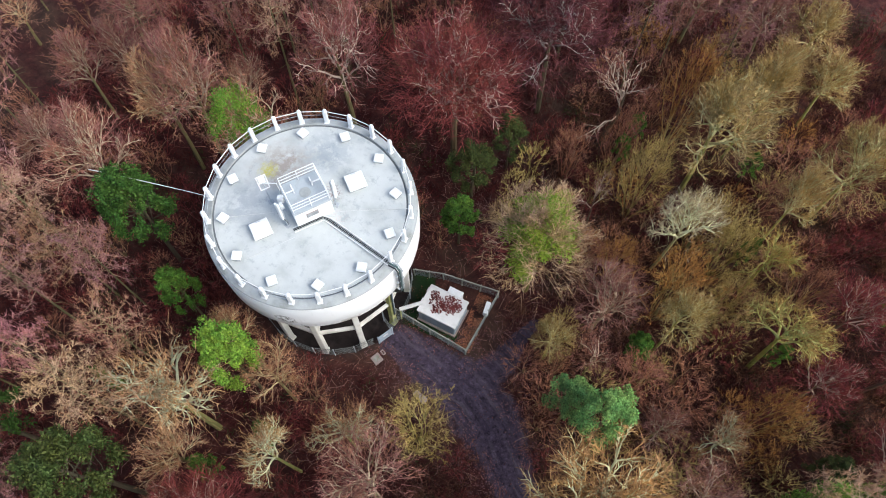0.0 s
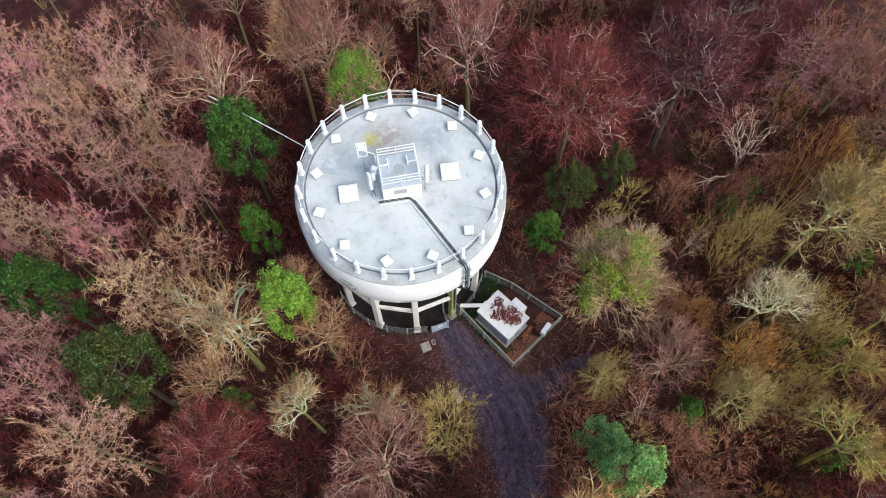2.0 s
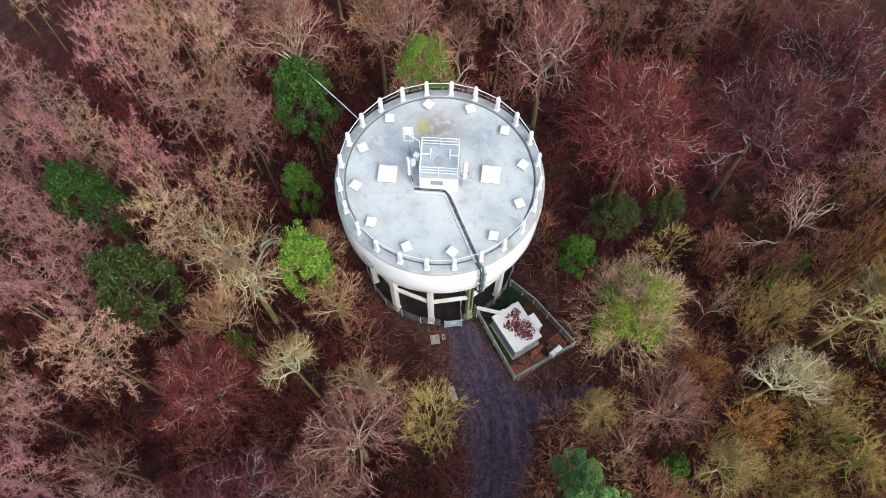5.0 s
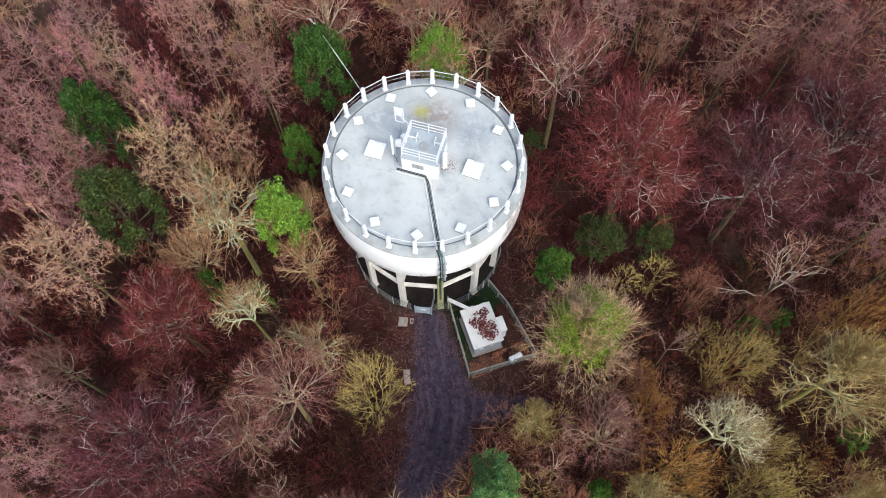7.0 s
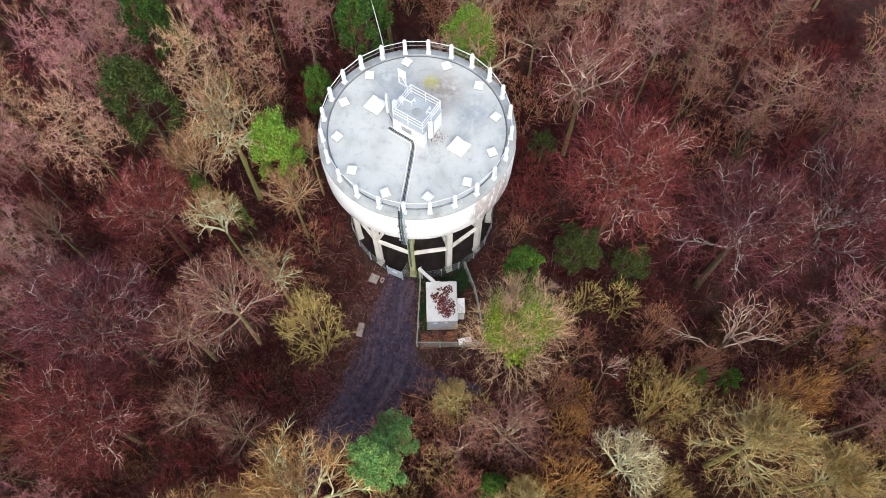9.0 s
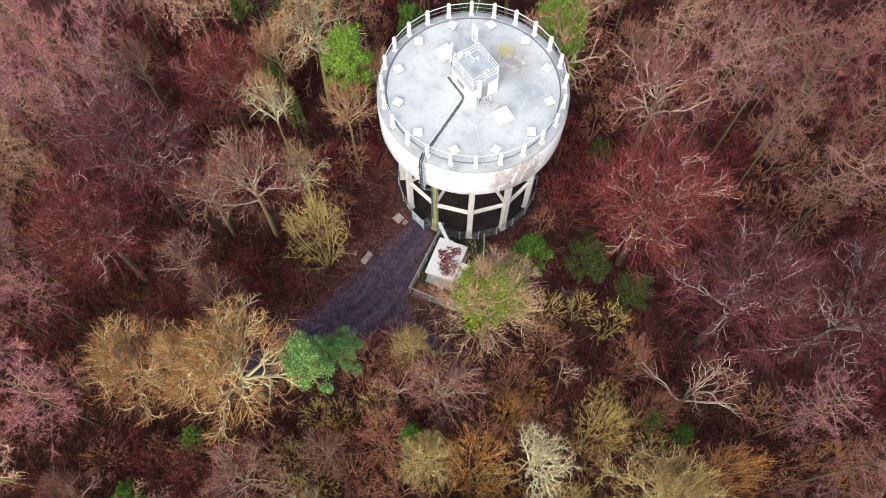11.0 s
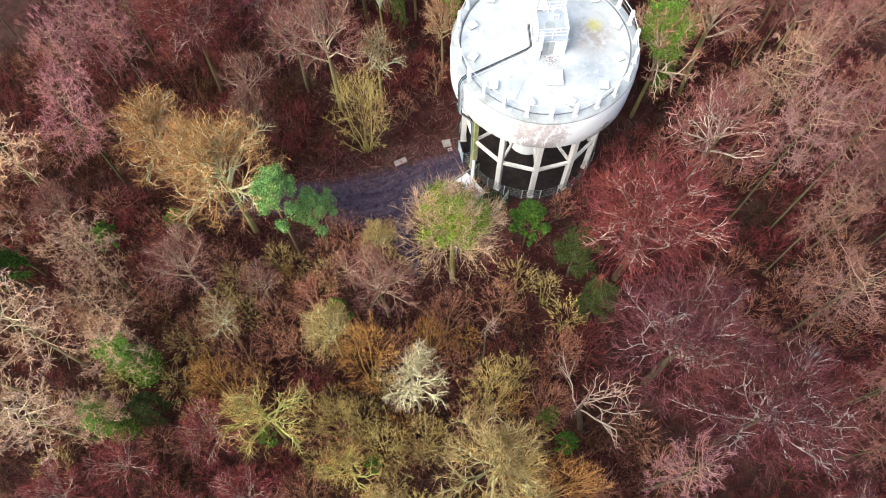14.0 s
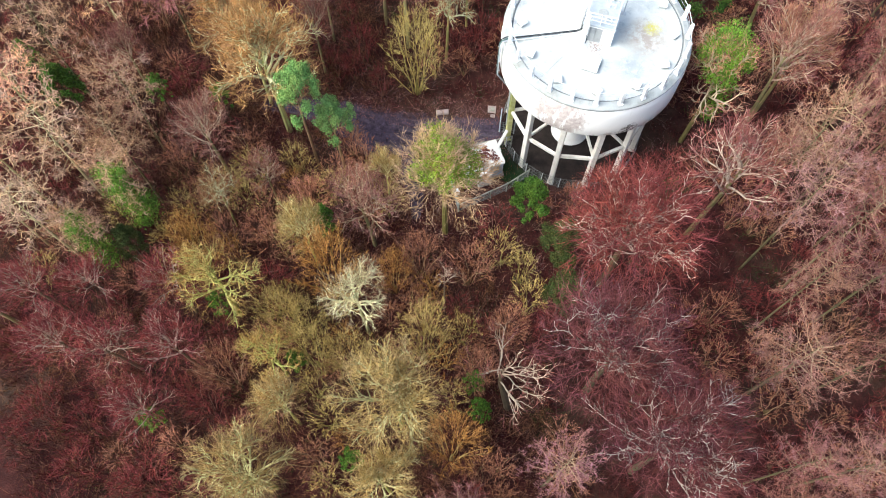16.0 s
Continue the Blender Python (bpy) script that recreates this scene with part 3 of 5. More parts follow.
# ---------------- kiosk compound ----------------
def build_kiosk():
    kiosk = thing("equipment_kiosk", "blue-grey equipment kiosk with a pale flat roof under red leaves", "kiosk")
    kiosk.matrix_basis = pose(7.40, 0.68, 0, 0, 0, -4)
    part("plinth", Geo().box(0, 0, 0.08, 2.75, 2.05, 0.2), M_SLAB, kiosk)
    part("body", Geo().box(0, 0, 0.92, 2.55, 1.85, 1.52, 0, 0.01), M_KIOSK, kiosk)
    part("roof", Geo().box(0, 0, 1.75, 2.72, 2.02, 0.14, 0, 0.03), M_KROOF, kiosk, "pale flat roof")
    for y in (-0.45, 0.45):
        d = part("door", Geo().box(1.29, y, 0.92, 0.03, 0.84, 1.36), M_KIOSK, kiosk, "blue-grey door leaf")
        part("door_handle", Geo().box(1.325, y * 0.25, 0.95, 0.04, 0.03, 0.16), M_STEEL, d)
    part("warning_plate", Geo().box(1.315, -0.45, 1.25, 0.012, 0.26, 0.18), M_WHITE, kiosk, "small white plate")
    part("warning_plate", Geo().box(1.315, 0.25, 1.25, 0.012, 0.18, 0.14), M_WHITE, kiosk)
    for k in range(7):
        part("panel_rib", Geo().box(-1.1 + 0.36 * k, -0.935, 0.92, 0.03, 0.02, 1.46), M_KIOSK, kiosk)
    side = part("side_cabinet", Geo().box(0.25, 1.22, 0.80, 0.95, 0.5, 1.45, 0, 0.02), M_KROOF, kiosk, "white side cabinet")
    part("cabinet_lid", Geo().box(0.25, 1.22, 1.56, 1.0, 0.56, 0.06, 0, 0.02), M_WHITE, side)
    part("gland_box", Geo().box(-1.33, -0.25, 1.62, 0.2, 0.4, 0.3, 0, 0.02), M_KROOF, kiosk)
    part("gland_box", Geo().box(-1.33, 0.62, 1.55, 0.2, 0.34, 0.3, 0, 0.02), M_KROOF, kiosk)
    # fallen leaves gathered in clumps on the roof
    rr = random.Random(11)
    g = Geo()
    clumps = [(-0.75, 0.45, 0.20), (-0.55, 0.05, 0.26), (-0.15, -0.25, 0.24), (0.25, 0.30, 0.34), (0.55, 0.45, 0.30), (0.55, -0.1, 0.22), (0.05, 0.05, 0.16), (0.85, 0.25, 0.2), (-0.35, -0.5, 0.14)]
    for cx, cy, cr in clumps:
        for _ in range(int(250 * cr)):
            r, an = cr * math.sqrt(rr.random()) * 1.6, rr.uniform(0, 6.283)
            leaf(g, Vector((cx + r * math.cos(an), cy + r * math.sin(an), 1.822 + rr.uniform(0.004, 0.05))), rr, 0.09, 0.5)
    ob = part("leaf_clump", g, M_LEAF, None)
    ob.color = (0.12, 0.035, 0.035, 1)
    ob.matrix_basis = kiosk.matrix_basis
    tagged(ob, "dark red fallen leaves lying in clumps on the kiosk roof", "fallen leaves", kind="stuff")


def leaf(g, p, rr, size, tilt=1.0):
    """One leaf: a bent four-cornered blade."""
    an, t1 = rr.uniform(0, 6.283), rr.uniform(-tilt, tilt)
    u = Vector((math.cos(an), math.sin(an), t1 * 0.7)) * size
    v = Vector((-math.sin(an), math.cos(an), rr.uniform(-tilt, tilt) * 0.7)) * size * 0.42
    g.add([p - u, p + v, p + u, p - v], [(0, 1, 2), (0, 2, 3)])


build_kiosk()


def build_compound_fence():
    fence = thing("compound_fence", "low weathered post and mesh fence round the kiosk", "fence")
    corners = [(4.55, -0.45), (9.78, -1.18), (10.25, 3.30), (6.45, 3.02), (4.55, 2.55)]
    rr = random.Random(3)
    for (ax, ay), (bx, by) in zip(corners, corners[1:]):
        length = math.hypot(bx - ax, by - ay)
        n = max(2, round(length / 1.35))
        for k in range(n + 1):
            if k == n and (bx, by) != corners[-1]:
                continue
            u = k / n
            h = 1.1 + rr.uniform(-0.05, 0.05)
            lean = rr.uniform(-0.05, 0.05)
            x, y = ax + u * (bx - ax), ay + u * (by - ay)
            part("fence_post", Geo().tube([(x, y, -0.1), (x + lean, y + lean, h)], [0.06, 0.05], 6), M_FENCE, fence)
        for z in (1.06,):
            part("top_rail", Geo().tube([(ax, ay, z), ((ax + bx) / 2, (ay + by) / 2, z - 0.03), (bx, by, z)], 0.045, 6), M_FENCE, fence)
        g = Geo()
        for z in (0.12, 0.34, 0.56, 0.8):
            g.tube([(ax, ay, z), (bx, by, z)], 0.008, 3, False)
        m = int(length / 0.16)
        for k in range(m):
            u, u2 = k / m, min((k + 6) / m, 1)
            for z0, z1 in ((0.05, 1.03), (1.03, 0.05)):
                g.tube([(ax + u * (bx - ax), ay + u * (by - ay), z0), (ax + u2 * (bx - ax), ay + u2 * (by - ay), z1)], 0.006, 3, False)
        part("wire_mesh", g, M_WIRE, fence, "dull diamond wire mesh")
    box = thing("meter_box", "white meter box on a post by the compound fence", "meter box")
    part("body", Geo().box(0, 0, 0.85, 0.32, 0.85, 0.5, 0, 0.03), M_WHITE, box)
    part("stand", Geo().box(0, 0, 0.3, 0.2, 0.5, 0.62), M_FENCE, box)
    box.matrix_basis = pose(9.95, 1.95, 0, 0, 0, 4)


build_compound_fence()


def build_ring_fence():
    fence = thing("tower_fence", "dark post and wire fence close round the tower legs", "fence")
    r = 5.02
    skip = (322.5, 337.5)
    for k in range(24):
        deg = PHASE + 7.5 + 15 * k
        if skip[0] - 3 < deg % 360 < skip[1] + 3:
            continue
        p = polar(r, deg)
        part("fence_post", Geo().tube([(p.x, p.y, -0.1), (p.x, p.y, 1.25)], 0.035, 6), M_STEEL, fence)
    for k in range(24):
        d0, d1 = PHASE + 7.5 + 15 * k, PHASE + 22.5 + 15 * k
        if 318 < (d0 + 7.5) % 360 < 340:
            continue
        p, q = polar(r, d0), polar(r, d1)
        g = Geo()
        for z in (0.1, 0.45, 0.8, 1.2):
            g.tube([(p.x, p.y, z), (q.x, q.y, z)], 0.012 if z > 1 else 0.008, 3, False)
        for j in range(10):
            u, u2 = j / 10, min(j / 10 + 0.45, 1)
            for z0, z1 in ((0.1, 1.2), (1.2, 0.1)):
                a, b = p.lerp(q, u), p.lerp(q, u2)
                g.tube([(a.x, a.y, z0), (b.x, b.y, z1)], 0.006, 3, False)
        part("wire_mesh", g, M_WIRE, fence)
    gate = thing("metal_gate", "pale blue metal gate standing in the tower fence", "gate")
    a, b = Vector((4.40, -2.72, 0)), Vector((4.92, -1.78, 0))
    for p in (a, b):
        part("gate_post", Geo().tube([(p.x, p.y, 0), (p.x, p.y, 1.35)], 0.05, 8), M_GATE, gate)
    turn = math.atan2(b.y - a.y, b.x - a.x)
    c = (a + b) / 2
    for z in (0.15, 1.2):
        part("gate_rail", Geo().box(c.x, c.y, z, (b - a).length - 0.1, 0.05, 0.05, turn), M_GATE, gate)
    part("gate_panel", Geo().box(c.x, c.y, 0.68, (b - a).length - 0.14, 0.02, 0.95, turn), M_GATE, gate)
    for k in range(6):
        p = a.lerp(b, 0.12 + k * 0.152)
        part("gate_bar", Geo().tube([(p.x, p.y, 0.15), (p.x, p.y, 1.2)], 0.018, 5), M_GATE, gate)
    part("sign_plate", Geo().box(c.x + 0.03, c.y - 0.015, 0.85, 0.34, 0.012, 0.24, turn), M_WHITE, gate, "small white plate")
    e = Vector((4.02, -1.20, 0))
    side = thing("fence_return", "short mesh panel joining gate and tower fence", "fence panel")
    part("panel_post", Geo().tube([(e.x, e.y, 0), (e.x, e.y, 1.9)], 0.045, 8), M_STEEL, side)
    g = Geo()
    for z in (0.1, 0.4, 0.7, 1.0, 1.25):
        g.tube([(b.x, b.y, z), (e.x, e.y, z)], 0.012, 4)
    part("panel_wire", g, M_WIRE, side)


build_ring_fence()


def build_small_ground_things():
    cover = thing("manhole_cover", "square pale concrete manhole surround with a smaller box beside it", "manhole cover")
    cover.matrix_basis = pose(4.70, -3.72, 0.02, 0, 0, 152) @ Matrix.Diagonal((0.68, 0.68, 1, 1))
    part("surround", Geo().box(0, 0.36, 0.06, 0.9, 0.16, 0.14, 0, 0.02).box(0, -0.36, 0.06, 0.9, 0.16, 0.14, 0, 0.02).box(-0.37, 0, 0.06, 0.16, 0.56, 0.14, 0, 0.02).box(0.37, 0, 0.06, 0.16, 0.56, 0.14, 0, 0.02), M_SLAB, cover)
    part("lid", Geo().box(0, 0, 0.04, 0.57, 0.55, 0.08), M_FENCE, cover, "darker lid")
    part("side_box", Geo().box(0.16, -0.72, 0.05, 0.5, 0.1, 0.12).box(0.16, -0.95, 0.05, 0.5, 0.08, 0.12).box(-0.06, -0.83, 0.05, 0.08, 0.15, 0.12).box(0.37, -0.83, 0.05, 0.08, 0.15, 0.12), M_SLAB, cover)
    slab = thing("stone_slab", "pale weathered slab lying beside the track", "slab")
    part("slab", Geo().box(0, 0, 0.08, 0.95, 0.42, 0.16, 0, 0.05), M_SLAB, slab)
    slab.matrix_basis = pose(8.25, -4.85, 0.02, 3, 2, -18)


build_small_ground_things()


# ---------------- trees ----------------
# Each form is grown 10 m high and 3 m in radius, then fitted to its tree.
def wander(rr, p, d, length, steps, bend, lift=0.0):
    """A crooked line from p along d."""
    pts, d = [p.copy()], d.normalized()
    for _ in range(steps):
        d = (d + Vector((rr.gauss(0, bend), rr.gauss(0, bend), rr.gauss(0, bend) + lift))).normalized()
        pts.append(pts[-1] + d * (length / steps))
    return pts


def at(pts, u):
    f = u * (len(pts) - 1)
    i = min(int(f), len(pts) - 2)
    return pts[i].lerp(pts[i + 1], f - i), (pts[i + 1] - pts[i]).normalized()


def spike(g, p, d, w, rr):
    """A twig: one slender tapering blade."""
    s = d.cross(Vector((rr.gauss(0, 1), rr.gauss(0, 1), rr.gauss(0, 1)))).normalized() * (w / 2)
    n = len(g.v)
    g.v += [tuple(p - s), tuple(p + s), tuple(p + d)]
    g.f.append((n, n + 1, n + 2))


def rand_dir(rr, up=0.0):
    return Vector((rr.gauss(0, 1), rr.gauss(0, 1), rr.gauss(0, 1) + up)).normalized()


def dome_point(rr, lump, rough=0.26):
    """A direction over the upper dome, and how far out the lumpy crown reaches there."""
    while True:
        d = rand_dir(rr, 0.35)
        if d.z > -0.25:
            break
    n = noise.noise(d * 2.1 + Vector((lump, 0, 0))) + 0.5 * noise.noise(d * 5.0 + Vector((0, lump, 0)))
    return d, 0.86 + rough * n


def spray(pale_g, twigs, rr, p, stem, fine, w, pale):
    """One spray: a stem and the fine twigs on it."""
    spike(pale_g if rr.random() < pale else twigs, p, stem, w * 1.4, rr)
    out = stem.normalized()
    for _ in range(fine):
        s = p + stem * rr.uniform(0.1, 1.0)
        fd = (out * 0.75 + rand_dir(rr, 0.3) * 0.75).normalized()
        spike(twigs, s, fd * rr.uniform(0.3, 0.8), w, rr)


def sprays(pale_g, twigs, rr, centre, radii, count, fine, w, pale, lump):
    """Sprays over the whole dome of a crown."""
    for _ in range(count):
        d, far = dome_point(rr, lump, 0.16)
        e = Vector((d.x * radii[0], d.y * radii[1], d.z * radii[2])) * far
        p = centre + e * rr.uniform(0.42, 0.84)
        q = centre + e * rr.uniform(0.82, 1.06)
        spray(pale_g, twigs, rr, p, (q - p) + rand_dir(rr, 0.4) * 0.45, fine, w, pale)


def held(p, d, length, hull):
    """The length at which a branch from p along d still ends inside the crown's dome."""
    (middle, wide, tall, _), d = hull, d.normalized()
    while length > 0.15:
        q = p + d * length - middle
        if (q.x * q.x + q.y * q.y) / wide ** 2 + (q.z / (tall if q.z > 0 else 1.3)) ** 2 < 1:
            break
        length *= 0.8
    return length


def ramify(boughs, twigs, rr, p, d, length, r, level, plan, centre, hull, bright=True):
    """A branch and, along it, its side branches down to the spikes of the last twigs."""
    if level:
        length = max(0.3, held(p, d, length, hull))
    count, shrink, spread, pale, bend, lift = plan[level]
    steps = 5 if level == 0 else 4 if level == 1 else 2
    pts = wander(rr, p, d, length, steps, bend, lift)
    bright = bright and rr.random() < pale
    g = boughs if bright else twigs
    g.tube(pts, [max(0.008, r * (1 - 0.82 * k / steps)) for k in range(steps + 1)], 5 if level == 0 else 3, False)
    turn = rr.uniform(0, 6.28)
    for k in range(count):
        u = 0.24 + 0.74 * (k + rr.random()) / count
        q, e = at(pts, u)
        turn += 2.399963
        a = e.cross(Vector((0.3, 0.2, 0.9)) if abs(e.z) < 0.9 else Vector((1, 0.2, 0))).normalized()
        s = a * math.cos(turn) + e.cross(a) * math.sin(turn)
        out = (q - centre).normalized()
        f = (e + s * spread * rr.uniform(0.7, 1.3) + out * 0.35 + Vector((0, 0, 0.12))).normalized()
        if level + 1 < len(plan):
            ramify(boughs, twigs, rr, q, f, length * shrink * rr.uniform(0.7, 1.25) * (1.15 - 0.5 * u), r * (1 - 0.75 * u) * 0.78 + 0.007, level + 1, plan, centre, hull, bright)
        else:
            spike(twigs, q, f * max(0.25, held(q, f, shrink * rr.uniform(0.5, 1.1), hull)), hull[3], rr)


def fitted(wood, boughs, twigs):
    """The tree brought to 10 m height and a crown of 3 m radius."""
    v = np.array(twigs.v)
    middle = np.array([np.median(v[:, 0]), np.median(v[:, 1]), 0.0])
    reach = np.percentile(np.hypot(v[:, 0] - middle[0], v[:, 1] - middle[1]), 96)
    size = np.array([3.0 / reach, 3.0 / reach, 10.0 / np.percentile(v[:, 2], 99.5)])
    for g in (wood, boughs, twigs):
        if g.v:
            w = np.array(g.v)
            shift = np.clip(w[:, 2:3] / 5.0, 0, 1) * middle
            g.v = [tuple(q) for q in ((w - shift) * size).tolist()]
    return wood, boughs, twigs


def grow_broad(seed, limbs, plan, thick=0.075, count=160, fine=8, base=5.9, width=0.030):
    """A leafless broad crown: a trunk that forks into limbs, each ramified into fans of twigs."""
    rr = random.Random(seed)
    wood, boughs, twigs = Geo(), Geo(), Geo()
    lean = Vector((rr.uniform(-0.4, 0.4), rr.uniform(-0.4, 0.4), 0))
    trunk = [Vector((0, 0, -0.3)), lean * 0.3 + Vector((0, 0, 2.2)), lean * 0.8 + Vector((0, 0, 4.4)), lean * 1.1 + Vector((0, 0, 6.0)), lean + Vector((0, 0, 7.2))]
    wood.tube(trunk, [0.17, 0.14, 0.11, 0.07, 0.02], 7)
    centre = Vector((0, 0, base - 1.2))
    hull = (Vector((lean.x * 0.5, lean.y * 0.5, base - 0.1)), 3.0, 9.7 - base, width)
    for k in range(limbs):
        f = 1 - (k + 0.5) / limbs
        out = math.sqrt(1 - f)
        p, _ = at(trunk, 0.50 + 0.46 * f * rr.uniform(0.8, 1.0))
        an = k * 2.399963 + rr.uniform(-0.35, 0.35)
        goal = Vector((lean.x * 0.5 + math.cos(an) * 2.4 * out, lean.y * 0.5 + math.sin(an) * 2.4 * out, base + (8.7 - base) * math.sqrt(1 - out * out)))
        goal += (goal - centre) * rr.uniform(-0.12, 0.1)
        way = goal - p
        ramify(boughs, twigs, rr, p, way.normalized() + Vector((0, 0, 0.16)), way.length * 1.05, thick * (1.0 - 0.4 * f), 0, plan, centre, hull)
    sprays(boughs, twigs, rr, Vector((0, 0, base - 0.1)), (3.0, 3.0, 9.6 - base), count, fine, width * 0.87, 0.0, seed * 3.7)
    return fitted(wood, boughs, twigs)


# side branches, their length, how far they spread, share of pale bark, crookedness, lift
BROAD = ((7, 0.44, 0.85, 1.0, 0.20, 0.02), (5, 0.52, 0.9, 1.0, 0.24, 0.04), (4, 0.60, 0.8, 0.4, 0.24, 0.03))
WIDE = ((8, 0.42, 0.95, 1.0, 0.24, 0.02), (5, 0.52, 0.9, 1.0, 0.26, 0.03), (5, 0.64, 0.85, 0.5, 0.24, 0.03))
GNARLED = ((8, 0.44, 1.0, 1.0, 0.32, 0.01), (5, 0.52, 1.0, 1.0, 0.34, 0.02), (4, 0.52, 0.9, 0.7, 0.3, 0.02))
DENSE = ((9, 0.35, 0.95, 1.0, 0.18, 0.03), (5, 0.50, 0.95, 0.9, 0.26, 0.05), (5, 0.58, 0.85, 0.5, 0.28, 0.05))
HAZE = ((8, 0.42, 0.80, 0.8, 0.12, 0.03), (6, 0.55, 0.75, 0.4, 0.15, 0.05), (6, 0.66, 0.7, 0.15, 0.16, 0.05))
BARE = ((6, 0.42, 1.0, 1.0, 0.34, 0.0), (3, 0.5, 0.9, 1.0, 0.30, 0.0), (2, 0.6, 0.9, 0.5, 0.3, 0.0))
THIN = ((5, 0.48, 0.9, 1.0, 0.22, 0.03), (4, 0.55, 0.9, 0.8, 0.26, 0.04), (4, 0.72, 0.85, 0.2, 0.24, 0.03))
SHOOTS = ((5, 0.34, 0.55, 0.6, 0.12, 0.02), (4, 0.50, 0.6, 0.35, 0.16, 0.04), (5, 0.65, 0.7, 0.0, 0.2, 0.04))
FEW_SHOOTS = ((4, 0.36, 0.6, 0.6, 0.14, 0.02), (6, 0.8, 0.7, 0.3, 0.18, 0.04))


def grow_bush(seed, stems=13, plan=SHOOTS, count=170, fine=8, width=0.030):
    """Many slender stems that fan out from the foot into a rounded twiggy head."""
    rr = random.Random(seed)
    wood, boughs, twigs = Geo(), Geo(), Geo()
    centre, hull = Vector((0, 0, 1.5)), (Vector((0, 0, 4.6)), 3.0, 5.2, width)
    for k in range(stems):
        an, rad = k * 2.399963, math.sqrt((k + 0.5) / stems)
        foot = Vector((math.cos(an) * 0.3, math.sin(an) * 0.3, -0.3))
        way = Vector((math.cos(an) * 2.5 * rad, math.sin(an) * 2.5 * rad, 7.4 - 3.0 * rad * rad + rr.uniform(-1.2, 0.8)))
        ramify(boughs, twigs, rr, foot, way + Vector((0, 0, 1.0)), way.length, 0.05, 0, plan, centre, hull)
    wood.tube([Vector((0, 0, -0.3)), Vector((0.02, 0, 0.5)), Vector((0.0, 0.03, 1.4))], [0.30, 0.22, 0.05], 7)
    sprays(boughs, twigs, rr, Vector((0, 0, 4.2)), (3.0, 3.0, 5.2), count, fine, width, 0.0, seed * 2.9)
    return fitted(wood, boughs, twigs)


def grow_larch(seed, whorls=50, twig=8, fine=9, w=0.029):
    """A leafless larch: straight stem, a long feathery head, dead stubs below it."""
    rr = random.Random(seed)
    wood, boughs, twigs = Geo(), Geo(), Geo()
    bow = rr.uniform(-0.3, 0.3)
    stem = [Vector((0, 0, -0.3)), Vector((bow * 0.7, 0, 3)), Vector((bow, 0.08, 6.5)), Vector((0.03, 0, 9.8))]
    wood.tube(stem, [0.15, 0.125, 0.08, 0.012], 7)
    foot = rr.uniform(0.44, 0.54)
    for k in range(whorls):
        u = foot + (0.985 - foot) * (k / whorls) ** 0.95
        an = k * 2.399963 + rr.uniform(-0.3, 0.3)
        side = 0.62 + 0.5 * noise.noise(Vector((math.cos(an) * 1.1, math.sin(an) * 1.1, u * 5 + seed)))
        length = 3.4 * math.sqrt(max(0.03, 1 - ((u - 0.68) / 0.335) ** 2)) * rr.uniform(0.75, 1.1) * (0.55 + 0.75 * side)
        p, _ = at(stem, min(1.0, (u * 10 + 0.3) / 10.1))
        pts = wander(rr, p, Vector((math.cos(an), math.sin(an), rr.uniform(-0.15, 0.30))), length, 4, 0.13, 0.03)
        boughs.tube(pts, [0.034, 0.028, 0.022, 0.015, 0.006], 3, False)
        for _ in range(max(3, int(twig * length / 2.0))):
            q, e = at(pts, rr.uniform(0.15, 1.0) ** 0.75)
            td = (e * 0.7 + rand_dir(rr, 0.05) * 0.8).normalized()
            tl = rr.uniform(0.35, 0.8)
            spike(twigs, q, td * tl, w * 1.4, rr)
            for _ in range(fine):
                s = q + td * tl * rr.uniform(0.1, 1.0)
                spike(twigs, s, (rand_dir(rr, 0.15) + td * 0.5) * rr.uniform(0.18, 0.45), w, rr)
    for k in range(12):
        p, _ = at(stem, rr.uniform(0.2, foot))
        an = rr.uniform(0, 6.28)
        wood.tube(wander(rr, p, Vector((math.cos(an), math.sin(an), -0.1)), rr.uniform(0.6, 1.7), 3, 0.16), [0.026, 0.02, 0.014, 0.005], 3, False)
    return fitted(wood, boughs, twigs)


def clump_leaves(g, rr, centre, radii, clumps, leaves, size, shell=0.55):
    for _ in range(clumps):
        d = rand_dir(rr, 0.25)
        f = shell + (1 - shell) * rr.random()
        c = centre + Vector((d.x * radii[0] * f, d.y * radii[1] * f, d.z * radii[2] * f))
        cr = rr.uniform(0.35, 0.75)
        for _ in range(leaves):
            e = rand_dir(rr, 0.5) * cr * rr.uniform(0.45, 1.0)
            leaf(g, c + Vector((e.x, e.y, e.z * 0.75)), rr, size * rr.uniform(0.7, 1.25), 0.9)


